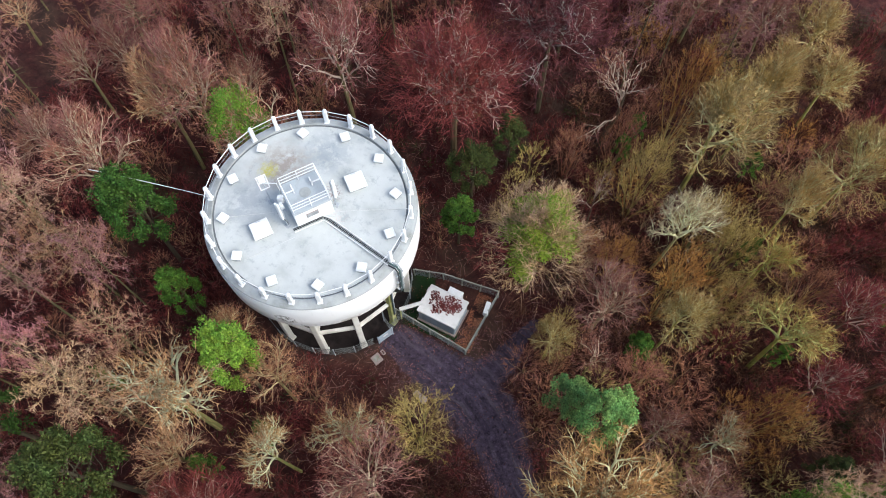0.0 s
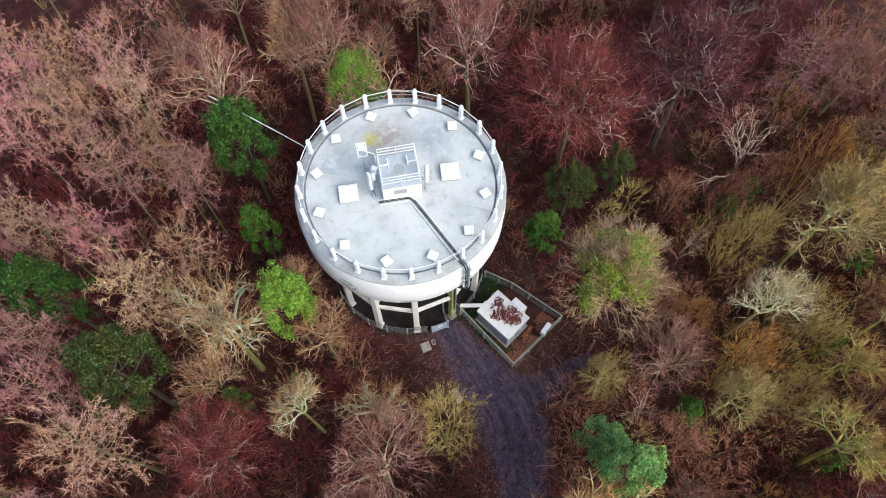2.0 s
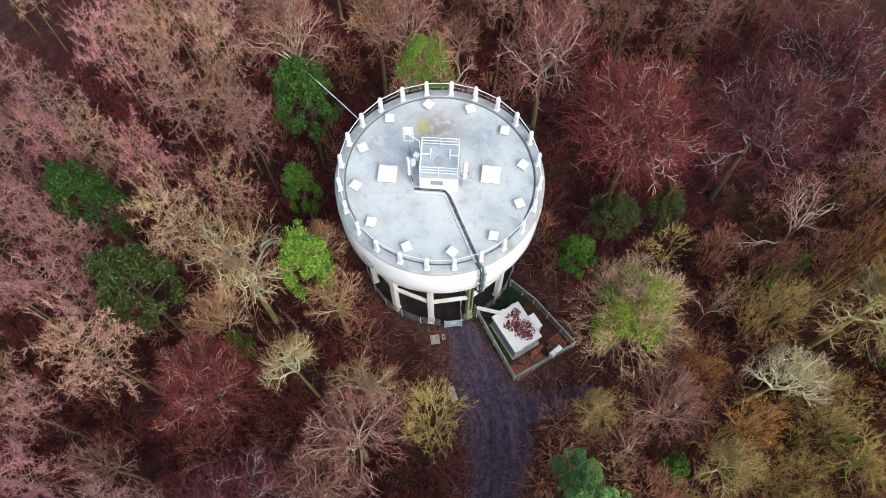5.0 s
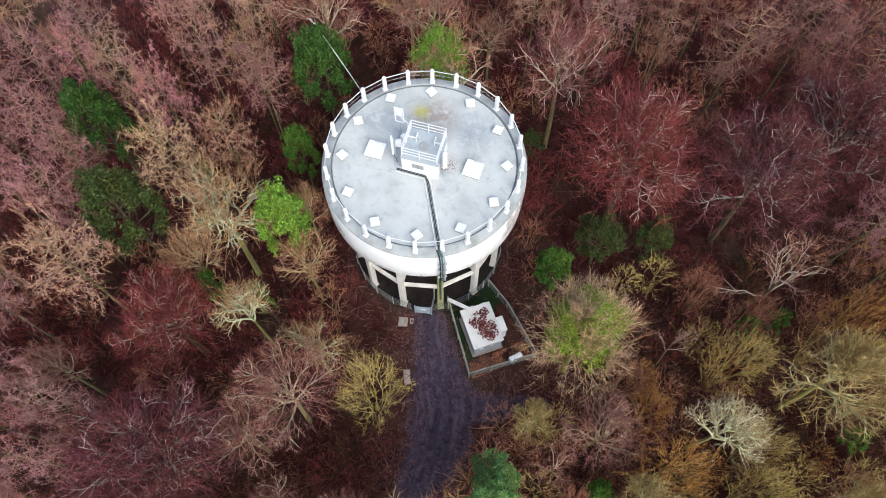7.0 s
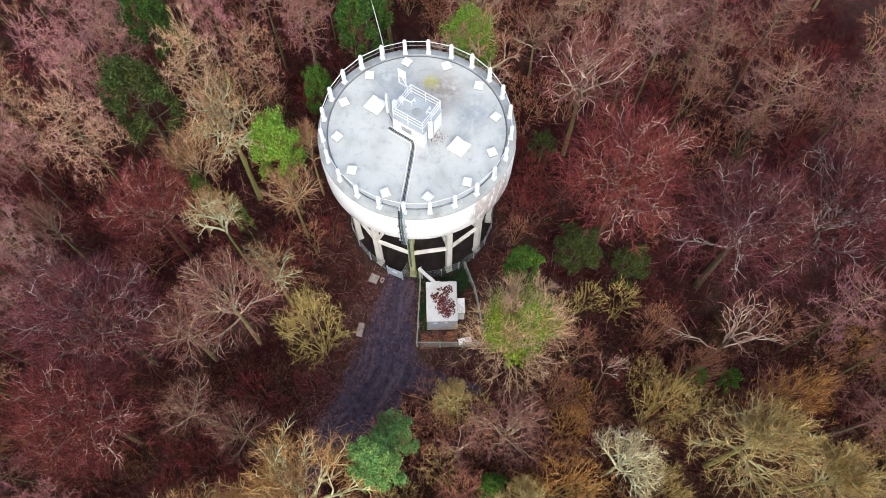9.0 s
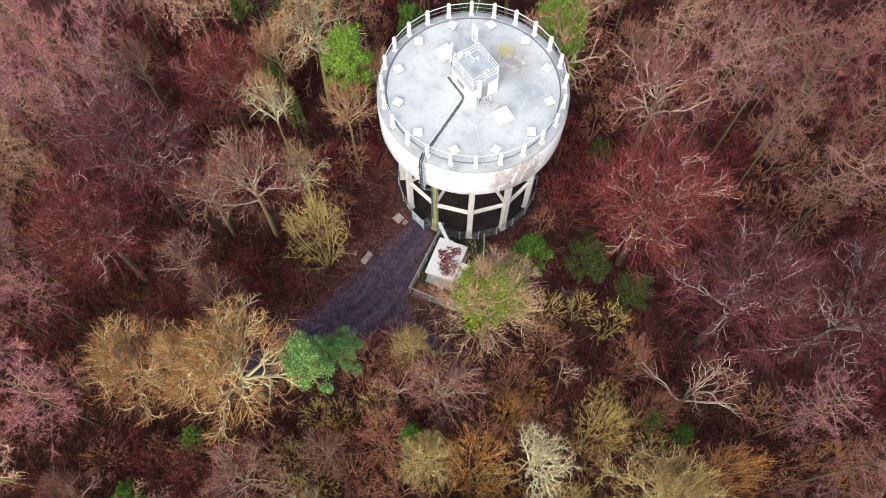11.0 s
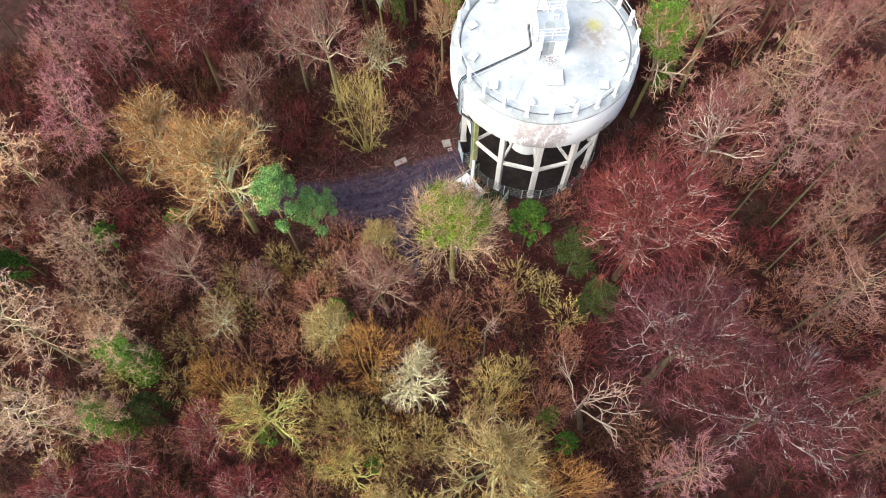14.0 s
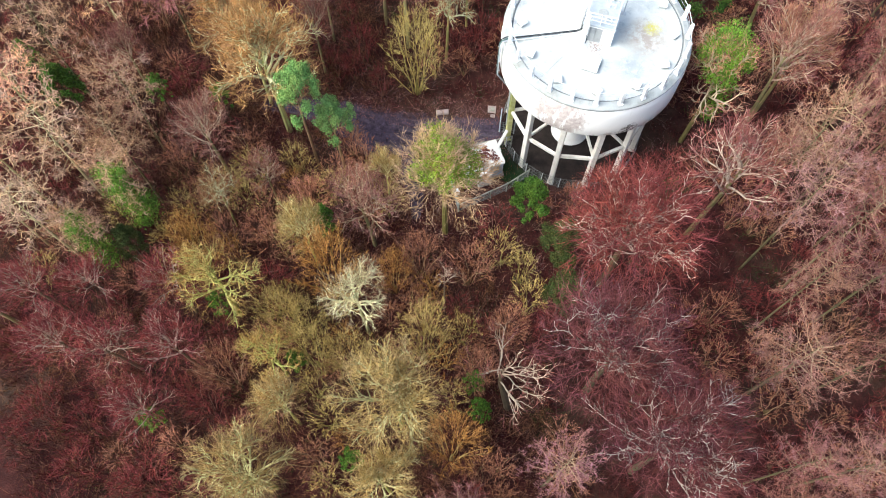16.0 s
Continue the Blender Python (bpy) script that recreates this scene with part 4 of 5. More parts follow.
def grow_evergreen(seed, clumps=210, leaves=58, size=0.10, middle=5.6, tall=3.9, boughs=26):
    """An evergreen crown of boughs that each end in a lumpy cluster of leaves, with dark gaps between."""
    rr = random.Random(seed)
    wood, leaves_geo = Geo(), Geo()
    trunk = [Vector((0, 0, -0.3)), Vector((0.1, 0.05, 3)), Vector((0.0, 0.2, 6)), Vector((0.1, 0.1, 8.4))]
    wood.tube(trunk, [0.22, 0.17, 0.11, 0.03], 7)
    centre = Vector((0, 0, middle))
    heads = []
    for k in range(boughs):
        el = -0.35 + 1.85 * ((k + 0.5) / boughs) ** 0.8
        an = k * 2.399963 + rr.uniform(-0.3, 0.3)
        d = Vector((math.cos(an) * math.cos(el) * 2.35, math.sin(an) * math.cos(el) * 2.35, math.sin(el) * tall))
        head = centre + d * rr.uniform(0.74, 1.0)
        p, _ = at(trunk, min(0.97, max(0.2, (head.z - 1.2) / 8.7)))
        wood.tube([p, p.lerp(head, 0.5) + rand_dir(rr) * 0.2, head], [0.05, 0.04, 0.01], 4, False)
        heads.append((head, rr.uniform(0.75, 1.2)))
    for k in range(clumps):
        head, big = heads[k % boughs]
        c = head + rand_dir(rr, 0.3) * big * rr.uniform(0.15, 0.75)
        cr = rr.uniform(0.34, 0.58)
        for _ in range(leaves):
            e = rand_dir(rr, 0.6) * cr * rr.uniform(0.35, 1.0)
            leaf(leaves_geo, c + Vector((e.x, e.y, e.z * 0.95)), rr, size * rr.uniform(0.7, 1.25), 0.9)
    return wood, None, leaves_geo


def grow_ivy(seed):
    """Ivy that climbs the middle of a crown in separate clumps."""
    rr = random.Random(seed)
    g = Geo()
    for k in range(26):
        an, rad = k * 2.399963, 1.75 * math.sqrt((k + rr.random()) / 26)
        clump_leaves(g, rr, Vector((math.cos(an) * rad, math.sin(an) * rad, 9.3 - 0.5 * rad * rad + rr.uniform(-1.4, 0.4))), (0.42, 0.42, 0.5), 6, 48, 0.062, 0.2)
    for k in range(16):
        an = -0.6 + 0.25 * math.sin(k * 1.7)
        clump_leaves(g, rr, Vector((math.cos(an) * 1.2, math.sin(an) * 1.2, 3.6 + 0.34 * k)), (0.4, 0.4, 0.4), 4, 40, 0.062, 0.2)
    return g


def grow_ivy_column(seed):
    """Ivy round the stem of a slender tree."""
    rr = random.Random(seed)
    g = Geo()
    for k in range(22):
        z = 2.2 + 5.4 * k / 22
        an = rr.uniform(0, 6.28)
        clump_leaves(g, rr, Vector((math.cos(an) * 0.45, math.sin(an) * 0.45, z)), (0.45, 0.45, 0.35), 4, 44, 0.075, 0.2)
    return g


def forms(name, material, makers):
    made = []
    for wood, boughs, crown in makers:
        split = len(wood.f)
        if boughs:
            wood.add(boughs.v, boughs.f)
        me = wood.mesh(name + "_wood", M_BARK)
        me.materials.append(M_BOUGH)
        me.polygons.foreach_set("material_index", [0] * split + [1] * (len(wood.f) - split))
        made.append((me, crown.mesh(name + "_crown", material)))
    return made


FORMS = {
    "broad": forms("broad", M_TWIG, [grow_broad(q, 13, BROAD, 0.070, 120, 8) for q in (1, 2, 3)]),
    "dense": forms("dense", M_TWIG, [grow_broad(q, 22, DENSE, 0.050, 300, 10, 5.9, 0.024) for q in (5, 6, 7)]),
    "wide": forms("wide", M_TWIG, [grow_broad(q, 16, WIDE, 0.090, 170, 9) for q in (52, 53)]),
    "fine": forms("fine", M_TWIG, [grow_broad(51, 16, HAZE, 0.06, 160, 11, 5.2, 0.021)]),
    "open": forms("open", M_TWIG, [grow_broad(q, 12, GNARLED, 0.10, 70, 7) for q in (8, 9, 10)]),
    "dead": forms("dead", M_TWIG, [grow_broad(12, 7, BARE, 0.048, 12, 4)]),
    "bush": forms("bush", M_TWIG, [grow_bush(q) for q in (15, 16, 17)]),
    "larch": forms("larch", M_TWIG, [grow_larch(q) for q in (21, 22, 23, 24)]),
    "evergreen": forms("evergreen", M_LEAF, [grow_evergreen(q) for q in (31, 32, 33)]),
    "roundhead": forms("roundhead", M_LEAF, [grow_evergreen(q, 220, 58, 0.10, 6.0, 3.3) for q in (34, 36)]),
    "pine": forms("pine", M_LEAF, [grow_evergreen(q, 190, 60, 0.09, 6.9, 3.0, 18) for q in (35, 37)]),
}
FAR = {
    "roundhead": forms("roundhead", M_LEAF, [grow_evergreen(q, 150, 44, 0.19, 5.6, 3.6) for q in (34, 36)]),
    "evergreen": forms("evergreen", M_LEAF, [grow_evergreen(q, 90, 36, 0.15) for q in (31, 33)]),
    "broad": forms("broad", M_TWIG, [grow_broad(1, 8, THIN, 0.075, 90, 6)]),
    "dense": forms("dense", M_TWIG, [grow_broad(5, 12, THIN, 0.055, 150, 7)]),
    "open": forms("open", M_TWIG, [grow_broad(8, 8, THIN, 0.085, 90, 6)]),
    "bush": forms("bush", M_TWIG, [grow_bush(q, 8, FEW_SHOOTS, 70, 7, 0.060) for q in (15, 18, 19)]),
    "larch": forms("larch", M_TWIG, [grow_larch(q, 38, 7, 6, 0.062) for q in (21, 22)]),
}
IVY, IVY_COLUMN = grow_ivy(41).mesh("ivy_leaves", M_LEAF), grow_ivy_column(42).mesh("ivy_leaves", M_LEAF)

# kind: object name, form, label, category, bark, bough and crown colour
KINDS = {
    "ever": ("holly_tree", "roundhead", "evergreen tree with glossy green leaves", "tree", (0.1, 0.08, 0.05), None, (0.075, 0.145, 0.022)),
    "bright": ("holly_tree", "roundhead", "bright yellow-green leafy evergreen tree", "tree", (0.12, 0.1, 0.06), None, (0.165, 0.29, 0.038)),
    "dark": ("holly_tree", "roundhead", "dark green dense evergreen tree", "tree", (0.1, 0.08, 0.06), None, (0.042, 0.086, 0.016)),
    "fir": ("yew_tree", "evergreen", "dull olive-green dense conifer", "tree", (0.1, 0.08, 0.06), None, (0.046, 0.060, 0.016)),
    "pine": ("pine_tree", "pine", "fresh green pine in flat foliage tiers", "tree", (0.24, 0.16, 0.1), None, (0.14, 0.25, 0.075)),
    "ivy": ("ivy_clad_tree", "open", "bare tree with bright green ivy in its crown", "tree", (0.2, 0.18, 0.08), (0.44, 0.35, 0.26), (0.37, 0.19, 0.12)),
    "ivybig": ("ivy_clad_tree", "fine", "broad tan twiggy tree with yellow-green ivy in its middle", "tree", (0.24, 0.22, 0.08), (0.52, 0.42, 0.27), (0.50, 0.33, 0.195)),
    "tawny": ("ash_tree", "broad", "leafless tree with tawny crooked branches", "tree", (0.24, 0.2, 0.1), (0.5, 0.40, 0.26), (0.38, 0.21, 0.12)),
    "pale": ("lichened_tree", "open", "bare tree with pale lichen on crooked branches", "tree", (0.26, 0.25, 0.10), (0.50, 0.50, 0.35), (0.38, 0.225, 0.11)),
    "palew": ("lichened_tree", "open", "small bare tree with whitish branches", "tree", (0.42, 0.38, 0.22), (0.72, 0.67, 0.46), (0.50, 0.42, 0.24)),
    "larch": ("larch_tree", "larch", "leafless larch with feathery pinkish-tan twigs", "tree", (0.13, 0.11, 0.065), (0.33, 0.21, 0.155), (0.43, 0.215, 0.20)),
    "dim": ("larch_tree", "larch", "leafless larch with dull brown feathery twigs", "tree", (0.13, 0.11, 0.065), (0.26, 0.165, 0.12), (0.25, 0.12, 0.10)),
    "tan": ("larch_tree", "larch", "leafless larch with soft tan twigs", "tree", (0.15, 0.125, 0.07), (0.32, 0.23, 0.145), (0.41, 0.255, 0.165)),
    "greenlow": ("holly_bush", "evergreen", "small bright green evergreen bush", "shrub", (0.10, 0.08, 0.05), None, (0.085, 0.16, 0.022)),
    "oak": ("oak_tree", "wide", "wide leafless tree with pale branches and orange-brown twigs", "tree", (0.40, 0.38, 0.17), (0.62, 0.58, 0.37), (0.42, 0.245, 0.10)),
    "straw": ("larch_tree", "larch", "leafless larch with pale straw-coloured feathery twigs", "tree", (0.42, 0.36, 0.21), (0.64, 0.53, 0.35), (0.74, 0.50, 0.31)),
    "brown": ("elder_bush", "bush", "low brown twiggy shrub under the trees", "shrub", (0.2, 0.14, 0.08), (0.40, 0.27, 0.17), (0.33, 0.16, 0.095)),
    "red": ("beech_tree", "dense", "leafless tree with dense dark red twigs", "tree", (0.10, 0.08, 0.05), (0.44, 0.33, 0.29), (0.185, 0.050, 0.045)),
    "purple": ("beech_tree", "dense", "leafless tree with dense purple-brown twigs", "tree", (0.09, 0.075, 0.05), (0.37, 0.31, 0.29), (0.145, 0.050, 0.052)),
    "grey": ("ash_tree", "broad", "leafless tree with grey-brown branches", "tree", (0.24, 0.21, 0.11), (0.44, 0.34, 0.26), (0.27, 0.13, 0.10)),
    "pinkbare": ("ash_tree", "broad", "leafless tree with pinkish grey branches", "tree", (0.18, 0.15, 0.08), (0.48, 0.37, 0.32), (0.27, 0.105, 0.09)),
    "dead": ("dead_tree", "dead", "dead tree with sparse crooked whitish branches", "tree", (0.15, 0.11, 0.08), (0.48, 0.37, 0.30), (0.24, 0.10, 0.08)),
    "yellow": ("mossy_tree", "wide", "bare tree with yellowish moss-covered branches", "tree", (0.36, 0.34, 0.12), (0.58, 0.54, 0.30), (0.42, 0.30, 0.12)),
    "moss": ("mossy_tree", "open", "bare crooked tree green with moss", "tree", (0.36, 0.37, 0.10), (0.46, 0.44, 0.16), (0.42, 0.27, 0.09)),
    "olive": ("hazel_bush", "bush", "many-stemmed olive-green leafless shrub", "shrub", (0.30, 0.26, 0.10), (0.34, 0.30, 0.12), (0.42, 0.32, 0.115)),
    "orange": ("hazel_bush", "bush", "many-stemmed shrub with orange-brown twigs", "shrub", (0.26, 0.20, 0.09), (0.42, 0.31, 0.13), (0.39, 0.205, 0.062)),
    "ivylarch": ("larch_tree", "larch", "leafless larch with green ivy on its stem", "tree", (0.2, 0.18, 0.08), (0.42, 0.32, 0.2), (0.50, 0.33, 0.2)),
    "rosy": ("cherry_tree", "broad", "leafless tree with rosy red twigs and pale limbs", "tree", (0.2, 0.14, 0.1), (0.46, 0.35, 0.29), (0.25, 0.062, 0.060)),
    "redlow": ("hawthorn_bush", "bush", "low dark red-brown twiggy shrub", "shrub", (0.14, 0.08, 0.06), (0.20, 0.10, 0.085), (0.165, 0.040, 0.036)),
}
grove = random.Random(77)
PLANTED = []


def tint(c, by=0.12):
    f = grove.uniform(1 - by, 1 + by)
    return (*(min(1.0, max(0.0, v * f * grove.uniform(1 - by / 4, 1 + by / 4))) for v in c), 1)


def plant(kind, spots):
    """Trees of one kind: x, y, height and crown radius of each."""
    name, form, label, category, bark, bough, crown = KINDS[kind]
    for x, y, h, r in spots:
        far = math.hypot(x - 5, y) > (29 if form == "larch" else 33) and form in FAR or h < (9.0 if form == "roundhead" else 6.0) and form in FAR
        wood, twigs = grove.choice((FAR if far else FORMS)[form])
        root = thing(name, label, category, "trees of the wood" if category == "tree" else "shrubs of the wood")
        z = float(rise(np.array([x]), np.array([y]))[0])
        root.matrix_basis = pose(x, y, z, 0, 0, grove.uniform(0, 360)) @ Matrix.Diagonal((r / 3, r / 3, h / 10, 1))
        t = part("trunk", wood, None, root)
        t.color = tint(bark)
        t["bough"] = tint(bough or bark)[:3]
        c = part("crown", twigs, None, root)
        c.color = tint(crown, 0.30 if form == "larch" else 0.12)
        if kind in ("ivy", "ivybig"):
            i = part("ivy", IVY, None, root, "green ivy")
            if kind == "ivy":
                i.matrix_basis = Matrix.Diagonal((0.9, 0.9, 1.02, 1))
            i.color = (0.165, 0.235, 0.025, 1) if kind == "ivybig" else (0.12, 0.22, 0.025, 1)
        if kind == "ivylarch":
            i = part("ivy", IVY_COLUMN, None, root, "green ivy")
            i.matrix_basis = Matrix.Diagonal((1.8, 1.8, 1.05, 1))
            i.color = (0.115, 0.20, 0.025, 1)
        PLANTED.append((x, y, r, kind))


plant("ivy", [(-7.2, 3.9, 12.2, 3.0)])
plant("ivybig", [(11.7, 4.5, 12.3, 3.1)])
plant("ivylarch", [(30.2, -3.0, 11.2, 1.9), (33.2, -1.0, 10.0, 1.6)])
plant("pine", [(18.3, -3.7, 11.4, 1.75), (16.6, -2.9, 8.2, 1.6)])
plant("bright", [(-0.8, -8.4, 12.4, 1.85)])
plant("dark", [(-10.5, -2.8, 12.0, 2.3), (-10.5, -16.4, 14.0, 2.1)])
plant("fir", [(-4.5, -16.6, 14.0, 2.5), (5.7, 9.6, 6.4, 1.8), (7.1, 12.7, 6.4, 1.4), (-2.7, 8.7, 5, 1.1), (31.3, -0.5, 6, 1.2)])
plant("ever", [(-6.1, -6.0, 9.6, 1.3), (6.3, 5.9, 6.2, 1.4), (19.4, 2.3, 5.6, 0.9), (-0.1, -13.9, 8.2, 0.8), (2.5, -11.1, 10.0, 0.6), (32.9, -13.1, 7.4, 1.4)])
plant("greenlow", [(27.2, 5.3, 5.0, 0.7), (27.2, -12.0, 5.0, 1.0), (23.7, 10.8, 6.2, 0.6), (22.5, 17.3, 5.0, 0.8), (32.8, 10.7, 4.6, 0.8), (14.6, 17.3, 5.0, 0.8), (35, -17.3, 6, 1.0), (-7.1, -11.9, 8.6, 0.45), (23.2, -10, 4.5, 0.9), (14.2, 15.6, 4.5, 0.8)])
# bare broad-leaved trees
plant("pale", [(-2.3, -11.5, 12.8, 3.4), (3.5, -11.8, 12.6, 1.8), (25.1, -1.3, 7.4, 1.6)])
plant("tawny", [(1.2, -8.1, 9.4, 1.9), (-2.1, -6.9, 9.6, 1.5), (-1.3, -13.9, 10.2, 1.9), (-12.9, 4.1, 12.2, 2.7)])
plant("red", [(3.4, 11.9, 13.0, 4.1), (14.2, -18.9, 11.8, 3.5), (1.8, -16.2, 10.8, 2.9)])
plant("rosy", [(29.3, 3.8, 8.2, 2.0), (33.9, 1.4, 7.0, 2.1), (29.8, 7.9, 9.2, 2.0), (36.3, 4.6, 8.0, 2.2), (33.4, 6.4, 8.0, 2.1), (32.6, 10.6, 8.0, 2.0), (37.2, 0.6, 7.4, 2.1)])
plant("purple", [(7.4, 18.1, 13.2, 4.0), (7.0, 23.6, 13.8, 4.0), (9.2, -18.2, 13.0, 3.9)])
plant("pinkbare", [(-3.8, 10.8, 13.2, 3.1)])
plant("grey", [(8.5, -11.5, 12.0, 2.9), (9.4, -14.3, 9.4, 2.3), (17.1, 0.6, 5.6, 1.5), (-14.6, -1.1, 12.4, 3.0), (24.5, -5.6, 9.0, 2.4), (2.0, -22.8, 9.4, 1.7), (-11.4, 5.0, 13.8, 2.6), (21.8, -1.9, 6.4, 1.6)])
plant("dead", [(12.5, 17.3, 9.4, 3.9), (13.9, 9.9, 8.2, 1.3)])
plant("palew", [(19.0, 9.5, 10.8, 2.05)])
plant("yellow", [(19.1, 15.9, 12.2, 3.2), (14.4, 0.6, 6.6, 1.3), (25.0, 13.5, 10.6, 1.6), (27.5, 16.6, 11.6, 2.6), (21.1, 19.5, 11.2, 2.0), (20.7, 3.7, 9.4, 1.6)])
plant("moss", [(26.6, 5.2, 9.6, 2.7), (24.9, 10.0, 8.2, 1.9)])
plant("oak", [(19.4, -7.6, 12.6, 3.7), (20.9, -13.4, 10.8, 3.0), (20.0, -10.4, 11.0, 2.4)])
# shrubs
plant("olive", [(9.4, -7.3, 9.2, 2.2), (16.2, 12.5, 10.0, 2.0), (22.7, 10.4, 7.8, 2.0), (20.7, 11.7, 7.8, 1.7), (8.4, 9.8, 5.4, 1.1), (14.9, 1.9, 5.2, 1.2), (13.6, 12.4, 5.4, 1.2), (9.0, 12.0, 5.4, 1.3), (23.6, 7.4, 6.6, 1.7)])
plant("orange", [(17.0, 18.9, 11.6, 2.1), (20.1, 6.1, 9.6, 2.5), (27.5, 1.2, 8.0, 2.0), (16.4, 7.4, 6.4, 1.5)])
plant("brown", [(27.9, 9.6, 7.2, 2.0), (19.9, 0.6, 6.0, 2.0), (14.4, 6.9, 6.4, 1.7), (13.9, 15.3, 7.8, 1.7), (11.2, 13.5, 6.6, 1.6), (22.4, -0.2, 5.4, 1.6), (11.7, 8.6, 5.5, 1.7)])
plant("redlow", [(24.6, -8.7, 5.5, 2.2), (9.8, 14.4, 5, 1.8)])
# larches
plant("tan", [(-6.6, -9.7, 13.4, 1.7), (-6.2, -13.2, 14.4, 2.1), (-2.2, -19.8, 14.2, 2.4), (-18.6, -8.7, 14, 2.0), (-21.3, -6.6, 13.6, 1.8), (-15.7, -5.5, 14, 1.7), (-13.9, -14.4, 13.6, 1.6), (-12.3, -6.8, 12.4, 1.7), (11.4, -25.5, 12.2, 1.9), (-8.7, 11.2, 15.2, 2.1), (29.6, -5.3, 11.4, 2.2), (32.0, -14.5, 12.0, 2.4)])
plant("larch", [(-8.4, -18.2, 13.8, 1.7), (-6.0, -19.6, 14.0, 1.6), (-22.4, -8.5, 13.6, 1.6), (-19.6, -4.2, 13.6, 1.8), (-13.2, -9.4, 14.0, 2.0), (-20.0, -11.2, 13.6, 1.6), (-11.0, -12.6, 13.6, 1.6), (-19.0, -15.8, 13.6, 1.9), (-12.0, -19.5, 13.6, 1.6), (-2.1, -24.4, 13.0, 1.8), (-10.4, -6.6, 12.8, 1.7), (-15.8, -16.6, 13.0, 1.5)])
plant("larch", [(3.6, -28.9, 13, 1.7), (4.3, -25.8, 13, 1.8), (1.2, -25.2, 13, 1.7), (8.9, -25.6, 13, 1.8), (7.4, -23.4, 13, 1.6), (4.9, -22.4, 13, 1.6), (6.6, -28.0, 13, 1.6), (24.1, -17.1, 11.8, 2.4), (19.9, -23.3, 11.4, 2.0), (12.5, 22.4, 13.4, 1.9), (-6.0, 14.4, 15.4, 2.2)])
plant("larch", [(17.3, -27.6, 12.4, 1.9), (14.5, -26.8, 12.4, 1.8), (16.5, -23.6, 12.0, 1.8), (22.2, -21.4, 11.8, 1.9), (18.8, -20.2, 11.6, 1.7), (-17.3, -22.4, 13.4, 1.9), (-16.3, -19.2, 13.4, 1.7), (-13.0, -22.4, 13.4, 1.7), (-9.3, -22.8, 13.2, 1.7)])
plant("straw", [(33.3, -7.0, 12.0, 2.5), (35.3, -2.4, 11.8, 2.3), (28.6, -19.0, 11.6, 2.3), (34.6, -11.4, 11.8, 2.2), (37.0, -8.0, 12.0, 2.0), (37.6, -4.6, 11.8, 2.0)])
plant("dim", [(-1.2, 22.1, 12.6, 2.7), (-7.4, 16.8, 15.6, 2.2), (-7.8, 19.6, 13.6, 1.9), (-1.3, 27.9, 12.4, 2.3), (1.4, 26.7, 12.4, 1.6), (-15.9, 7.5, 13.6, 1.8), (-11.9, 22.3, 13.6, 2.0), (-6.4, 23.4, 13.6, 2.0), (-4.2, 18.6, 13.6, 1.8), (-11.0, 15.0, 14.0, 2.1), (-12.4, 11.4, 14.0, 1.9), (3.4, 28.6, 12.4, 2.0)])


# the rest of the wood, each tree of a kind that grows near by
def clear(x, y, r, gap=6.6):
    """Whether a tree of that radius would stand on the track, the tower or the compound."""
    q = min(float(along(np.array([x]), np.array([y]), TRACK)[0][0]), float(along(np.array([x]), np.array([y]), SPUR)[0][0]))
    if q < 1.35 or math.hypot(x, y) < gap + 0.75 * r:
        return False
    return not (3.5 - r * 0.6 < x < 12.0 + r * 0.4 and -7 - r * 0.3 < y < 4.4 + r * 0.5)


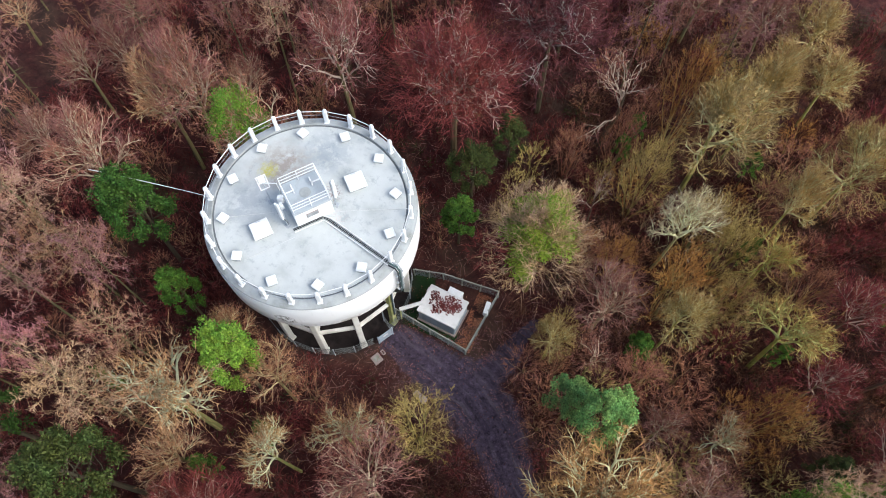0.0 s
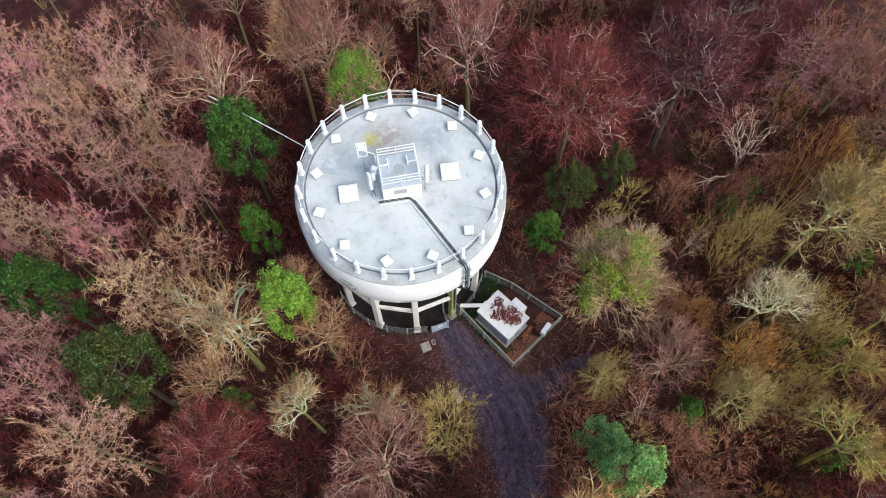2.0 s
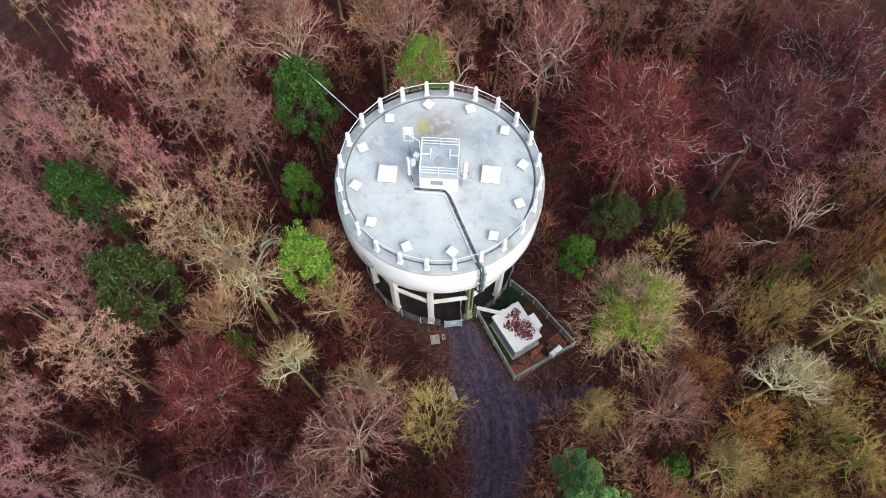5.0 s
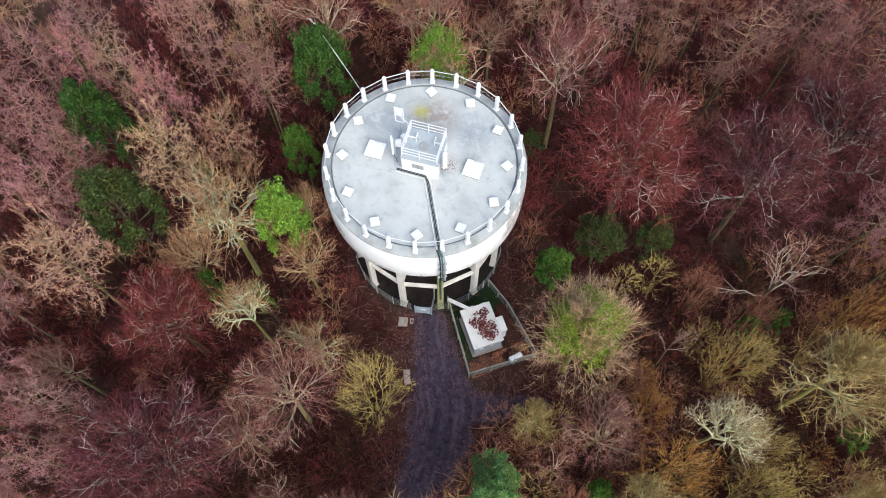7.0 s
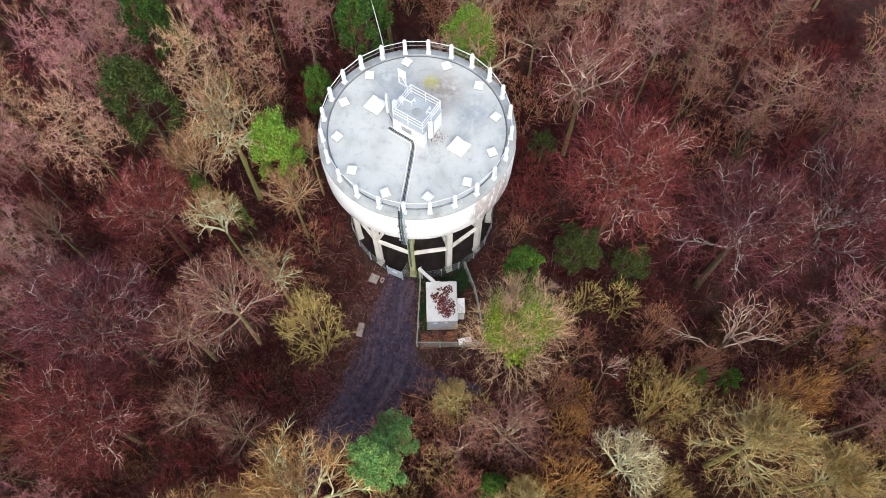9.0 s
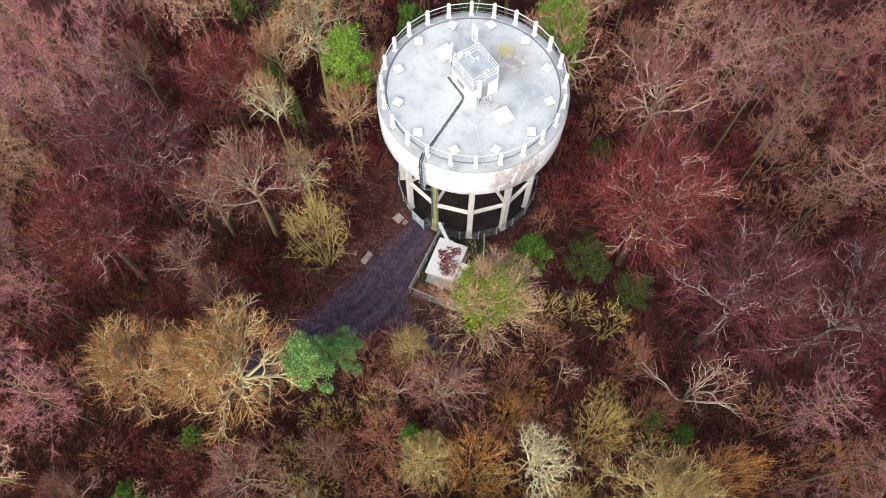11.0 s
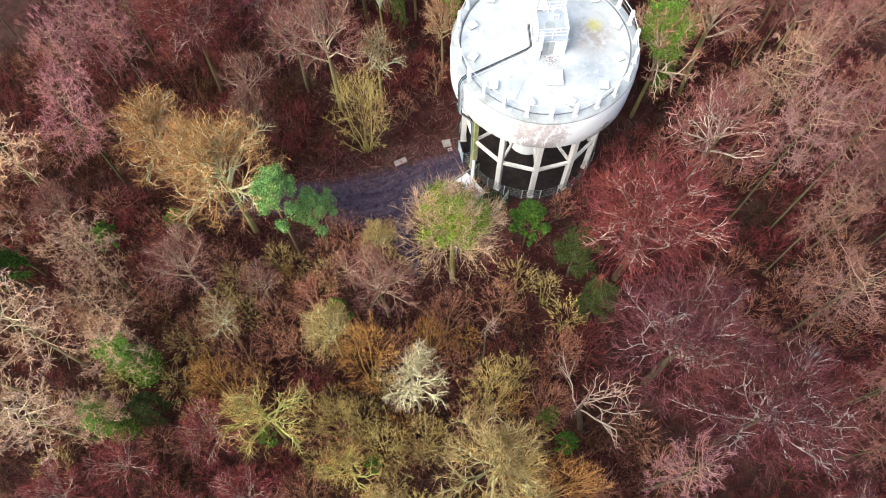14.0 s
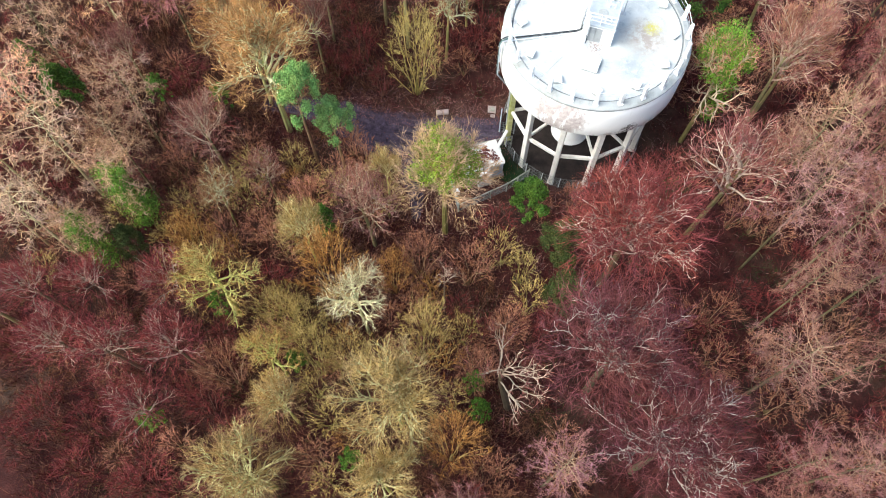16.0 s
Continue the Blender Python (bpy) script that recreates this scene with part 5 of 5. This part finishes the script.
def fill_wood():
    known = list(PLANTED)
    step = 2.8
    for i in range(-17, 18):
        for j in range(-16, 17):
            x, y = 4 + (i + (j % 2) * 0.5) * step + grove.uniform(-0.9, 0.9), (j + 0.0) * step + grove.uniform(-0.9, 0.9)
            if math.hypot(x - 5, y) > 43:
                continue
            near = sorted((math.hypot(x - px, y - py), k, pr) for px, py, pr, k in known)[:5]
            options = [k for _, k, _ in near[:4] if k not in ("ever", "bright", "dark", "fir", "ivy", "ivybig", "dead", "pine", "palew", "moss", "greenlow", "straw", "oak", "ivylarch", "rosy")] or ["redlow"]
            kind = grove.choice(options)
            if grove.random() < 0.42:
                kind = grove.choice(("brown", "olive", "grey", "redlow") if x > 17 and y > -8 else ("redlow", "redlow", "brown", "brown", "grey"))
            elif kind == "larch" and grove.random() < 0.4:
                kind = "tan"
            if math.hypot(x + 23, y + 13.5) < 4.5 or -1 < x < 3 and 14 < y < 19:
                kind = "redlow"
            if x > 27 and y > 3:
                kind = "redlow"
            if kind in ("larch", "tan") and y > 15:
                kind = "dim"
            if -24 < y < -15 and x > 2 and kind in ("larch", "tan") and grove.random() < 0.55:
                kind = grove.choice(("redlow", "purple"))
            if y > 10 and -2 < x < 13 and kind in ("larch", "tan", "dim") and grove.random() < 0.85:
                kind = grove.choice(("redlow", "purple"))
            r = {"larch": 1.9, "tan": 1.9, "dim": 1.9, "red": 2.5, "purple": 2.7, "pinkbare": 2.5, "grey": 2.0, "pale": 2.2, "yellow": 2.1}.get(kind, 1.7) * grove.uniform(0.85, 1.2)
            if any(math.hypot(x - px, y - py) < (0.86 if pr > 2.9 or kind in ("red", "purple") else 0.85 if kind in ("larch", "tan", "dim") else 0.60) * (pr + r) for px, py, pr, _ in PLANTED) or not clear(x, y, r):
                continue
            h = {"larch": 12.4, "tan": 12.4, "dim": 12.6, "red": 10.4, "purple": 10.4, "pinkbare": 10.4, "grey": 8.2, "pale": 8.6, "yellow": 8.4}.get(kind, 4.8) * grove.uniform(0.82, 1.1)
            plant(kind, [(x, y, h, r)])


fill_wood()


def fill_shrubs():
    """Low shrubs that close the gaps under and between the trees."""
    for i in range(-18, 19):
        for j in range(-17, 18):
            x, y = 6 + (i + (j % 2) * 0.5) * 2.0 + grove.uniform(-0.7, 0.7), j * 2.0 + grove.uniform(-0.7, 0.7)
            if math.hypot(x - 7, y) > 33:
                continue
            kind = grove.choice(("redlow", "brown", "redlow")) if x > 26.5 and y > 2 else grove.choice(("brown", "olive", "olive", "orange", "brown", "olive")) if x > 18 and y > -6 else grove.choice(("brown", "orange", "brown", "olive", "redlow", "brown")) if x > 11 and y > -3 else grove.choice(("redlow", "redlow", "brown"))
            r, h = grove.uniform(1.0, 1.7), grove.uniform(2.2, 4.6)
            if any(math.hypot(x - px, y - py) < (0.66 if pr > 2.9 else 0.36) * (pr + r) for px, py, pr, _ in PLANTED) or not clear(x, y, r, 5.3):
                continue
            plant(kind, [(x, y, h, r)])


fill_shrubs()


# ---------------- aerial pole beside the tower ----------------
def build_aerial_pole():
    pole = thing("aerial_pole", "long thin white pole reaching out from the tower parapet", "aerial pole")
    pts = [Vector((-5.70 - 7.1 * u, -1.48 - 0.18 * math.sin(3.1 * u) - 1.05 * u * u, 10.55 - 0.75 * u * (1 - 0.6 * u))) for u in [k / 12 for k in range(13)]]
    part("pole", Geo().tube(pts, [0.016 + 0.001 * k for k in range(13)], 6), M_WHITE, pole)
    part("wall_bracket", Geo().box(-5.62, -1.5, 10.55, 0.2, 0.2, 0.24), M_STEEL, pole)


build_aerial_pole()


# ---------------- undergrowth and fallen leaves ----------------
def scatter():
    rr = random.Random(5)
    tones = (
        ("bramble_undergrowth", "dark red-brown bramble and twig undergrowth", (0.080, 0.018, 0.017), 5500, 1),
        ("bracken_undergrowth", "dull brown bracken and sapling undergrowth", (0.17, 0.085, 0.048), 4200, 2),
        ("green_undergrowth", "low green undergrowth between the trees", (0.045, 0.070, 0.020), 420, 3),
    )
    for name, label, colour, count, salt in tones:
        g = Geo()
        pr = random.Random(100 + salt)
        for _ in range(count):
            x, y = pr.uniform(10 if salt == 2 else -27, 42), pr.uniform(-33, 36)
            q = min(float(along(np.array([x]), np.array([y]), TRACK)[0][0]), float(along(np.array([x]), np.array([y]), SPUR)[0][0]))
            if q < 1.25 or math.hypot(x, y) < 6.2 or (4 < x < 11.5 and -5 < y < 4.2):
                continue
            z = float(rise(np.array([x]), np.array([y]))[0])
            h = pr.uniform(0.5, 1.0 + 2.0 * pr.random() * min(1.0, max(0.0, (math.hypot(x - 5, y) - 9) / 6)))
            for _ in range(14):
                p = Vector((x + pr.gauss(0, 0.35), y + pr.gauss(0, 0.35), z))
                d = Vector((pr.gauss(0, 0.45), pr.gauss(0, 0.45), 1)) * h * pr.uniform(0.5, 1)
                spike(g, p, d, 0.035, pr)
                for _ in range(2):
                    spike(g, p + d * pr.uniform(0.3, 1), rand_dir(pr, 0.3) * pr.uniform(0.25, 0.6), 0.03, pr)
        ob = part(name, g, M_TWIG)
        ob.color = (*colour, 1)
        tagged(ob, label, "undergrowth", kind="stuff")
    kinds = (
        ("fallen_leaves", "red-brown fallen leaves on the woodland floor", (0.150, 0.052, 0.040), 26000, 7),
        ("pale_fallen_leaves", "tan fallen leaves near the tower", (0.27, 0.140, 0.110), 5000, 8),
        ("compound_leaves", "orange-brown fallen leaves inside the kiosk fence", (0.30, 0.13, 0.075), 2600, 10),
        ("trackside_leaves", "pinkish fallen leaves strewn along the track edge", (0.19, 0.095, 0.100), 12000, 9),
    )
    for name, label, colour, count, salt in kinds:
        g = Geo()
        pr = random.Random(200 + salt)
        if salt == 9:
            xs, ys = np.array([pr.uniform(3, 26) for _ in range(count * 6)]), np.array([pr.uniform(-22, 6) for _ in range(count * 6)])
        elif salt == 10:
            xs, ys = np.array([pr.uniform(8.95, 10.0) for _ in range(count)]), np.array([pr.uniform(-1.0, 3.1) for _ in range(count)])
        else:
            xs, ys = np.array([pr.gauss(6, 9) for _ in range(count)]), np.array([pr.gauss(-1, 9) for _ in range(count)])
        zs = rise(xs, ys)
        q = np.minimum(along(xs, ys, TRACK)[0], along(xs, ys, SPUR)[0])
        for x, y, z, qq in zip(xs, ys, zs, q):
            drift = noise.noise(Vector((x * 0.8, y * 0.8, salt))) + 0.5 * noise.noise(Vector((x * 2.3, y * 2.3, salt)))
            if salt == 9:
                if abs(qq - 1.30) > 0.85 or drift < -0.2:
                    continue
            elif salt == 10 and drift < -0.2 or salt < 9 and ((qq < 0.9 and pr.random() < 0.8) or drift < 0.0):
                continue
            if math.hypot(x, y) < 4.9 or (6 < x < 8.8 and -0.4 < y < 1.8):
                continue
            leaf(g, Vector((x, y, z + 0.03)), pr, pr.uniform(0.02, 0.06), 0.5)
        ob = part(name, g, M_LEAF)
        ob.color = (*colour, 1)
        tagged(ob, label, "fallen leaves", kind="stuff")
    g, pr = Geo(), random.Random(300)
    for _ in range(6000):
        x, y = pr.gauss(6, 11), pr.gauss(-1, 11)
        q = min(float(along(np.array([x]), np.array([y]), TRACK)[0][0]), float(along(np.array([x]), np.array([y]), SPUR)[0][0]))
        if q < 1.15 or math.hypot(x, y) < 5.3 or (4 < x < 10.6 and -1.4 < y < 3.6):
            continue
        z = float(rise(np.array([x]), np.array([y]))[0])
        an = pr.uniform(0, 6.28)
        way = Vector((math.cos(an), math.sin(an), pr.uniform(0.0, 0.7)))
        stick = wander(pr, Vector((x, y, z + 0.02)), way, pr.uniform(0.4, 1.3), 2, 0.3, -0.1)
        g.tube(stick, [0.014, 0.011, 0.004], 3, False)
    ob = part("fallen_sticks", g, M_TWIG)
    ob.color = (0.26, 0.16, 0.13, 1)
    tagged(ob, "pale brown fallen sticks and low twigs on the leaf litter", "fallen sticks", kind="stuff")


scatter()
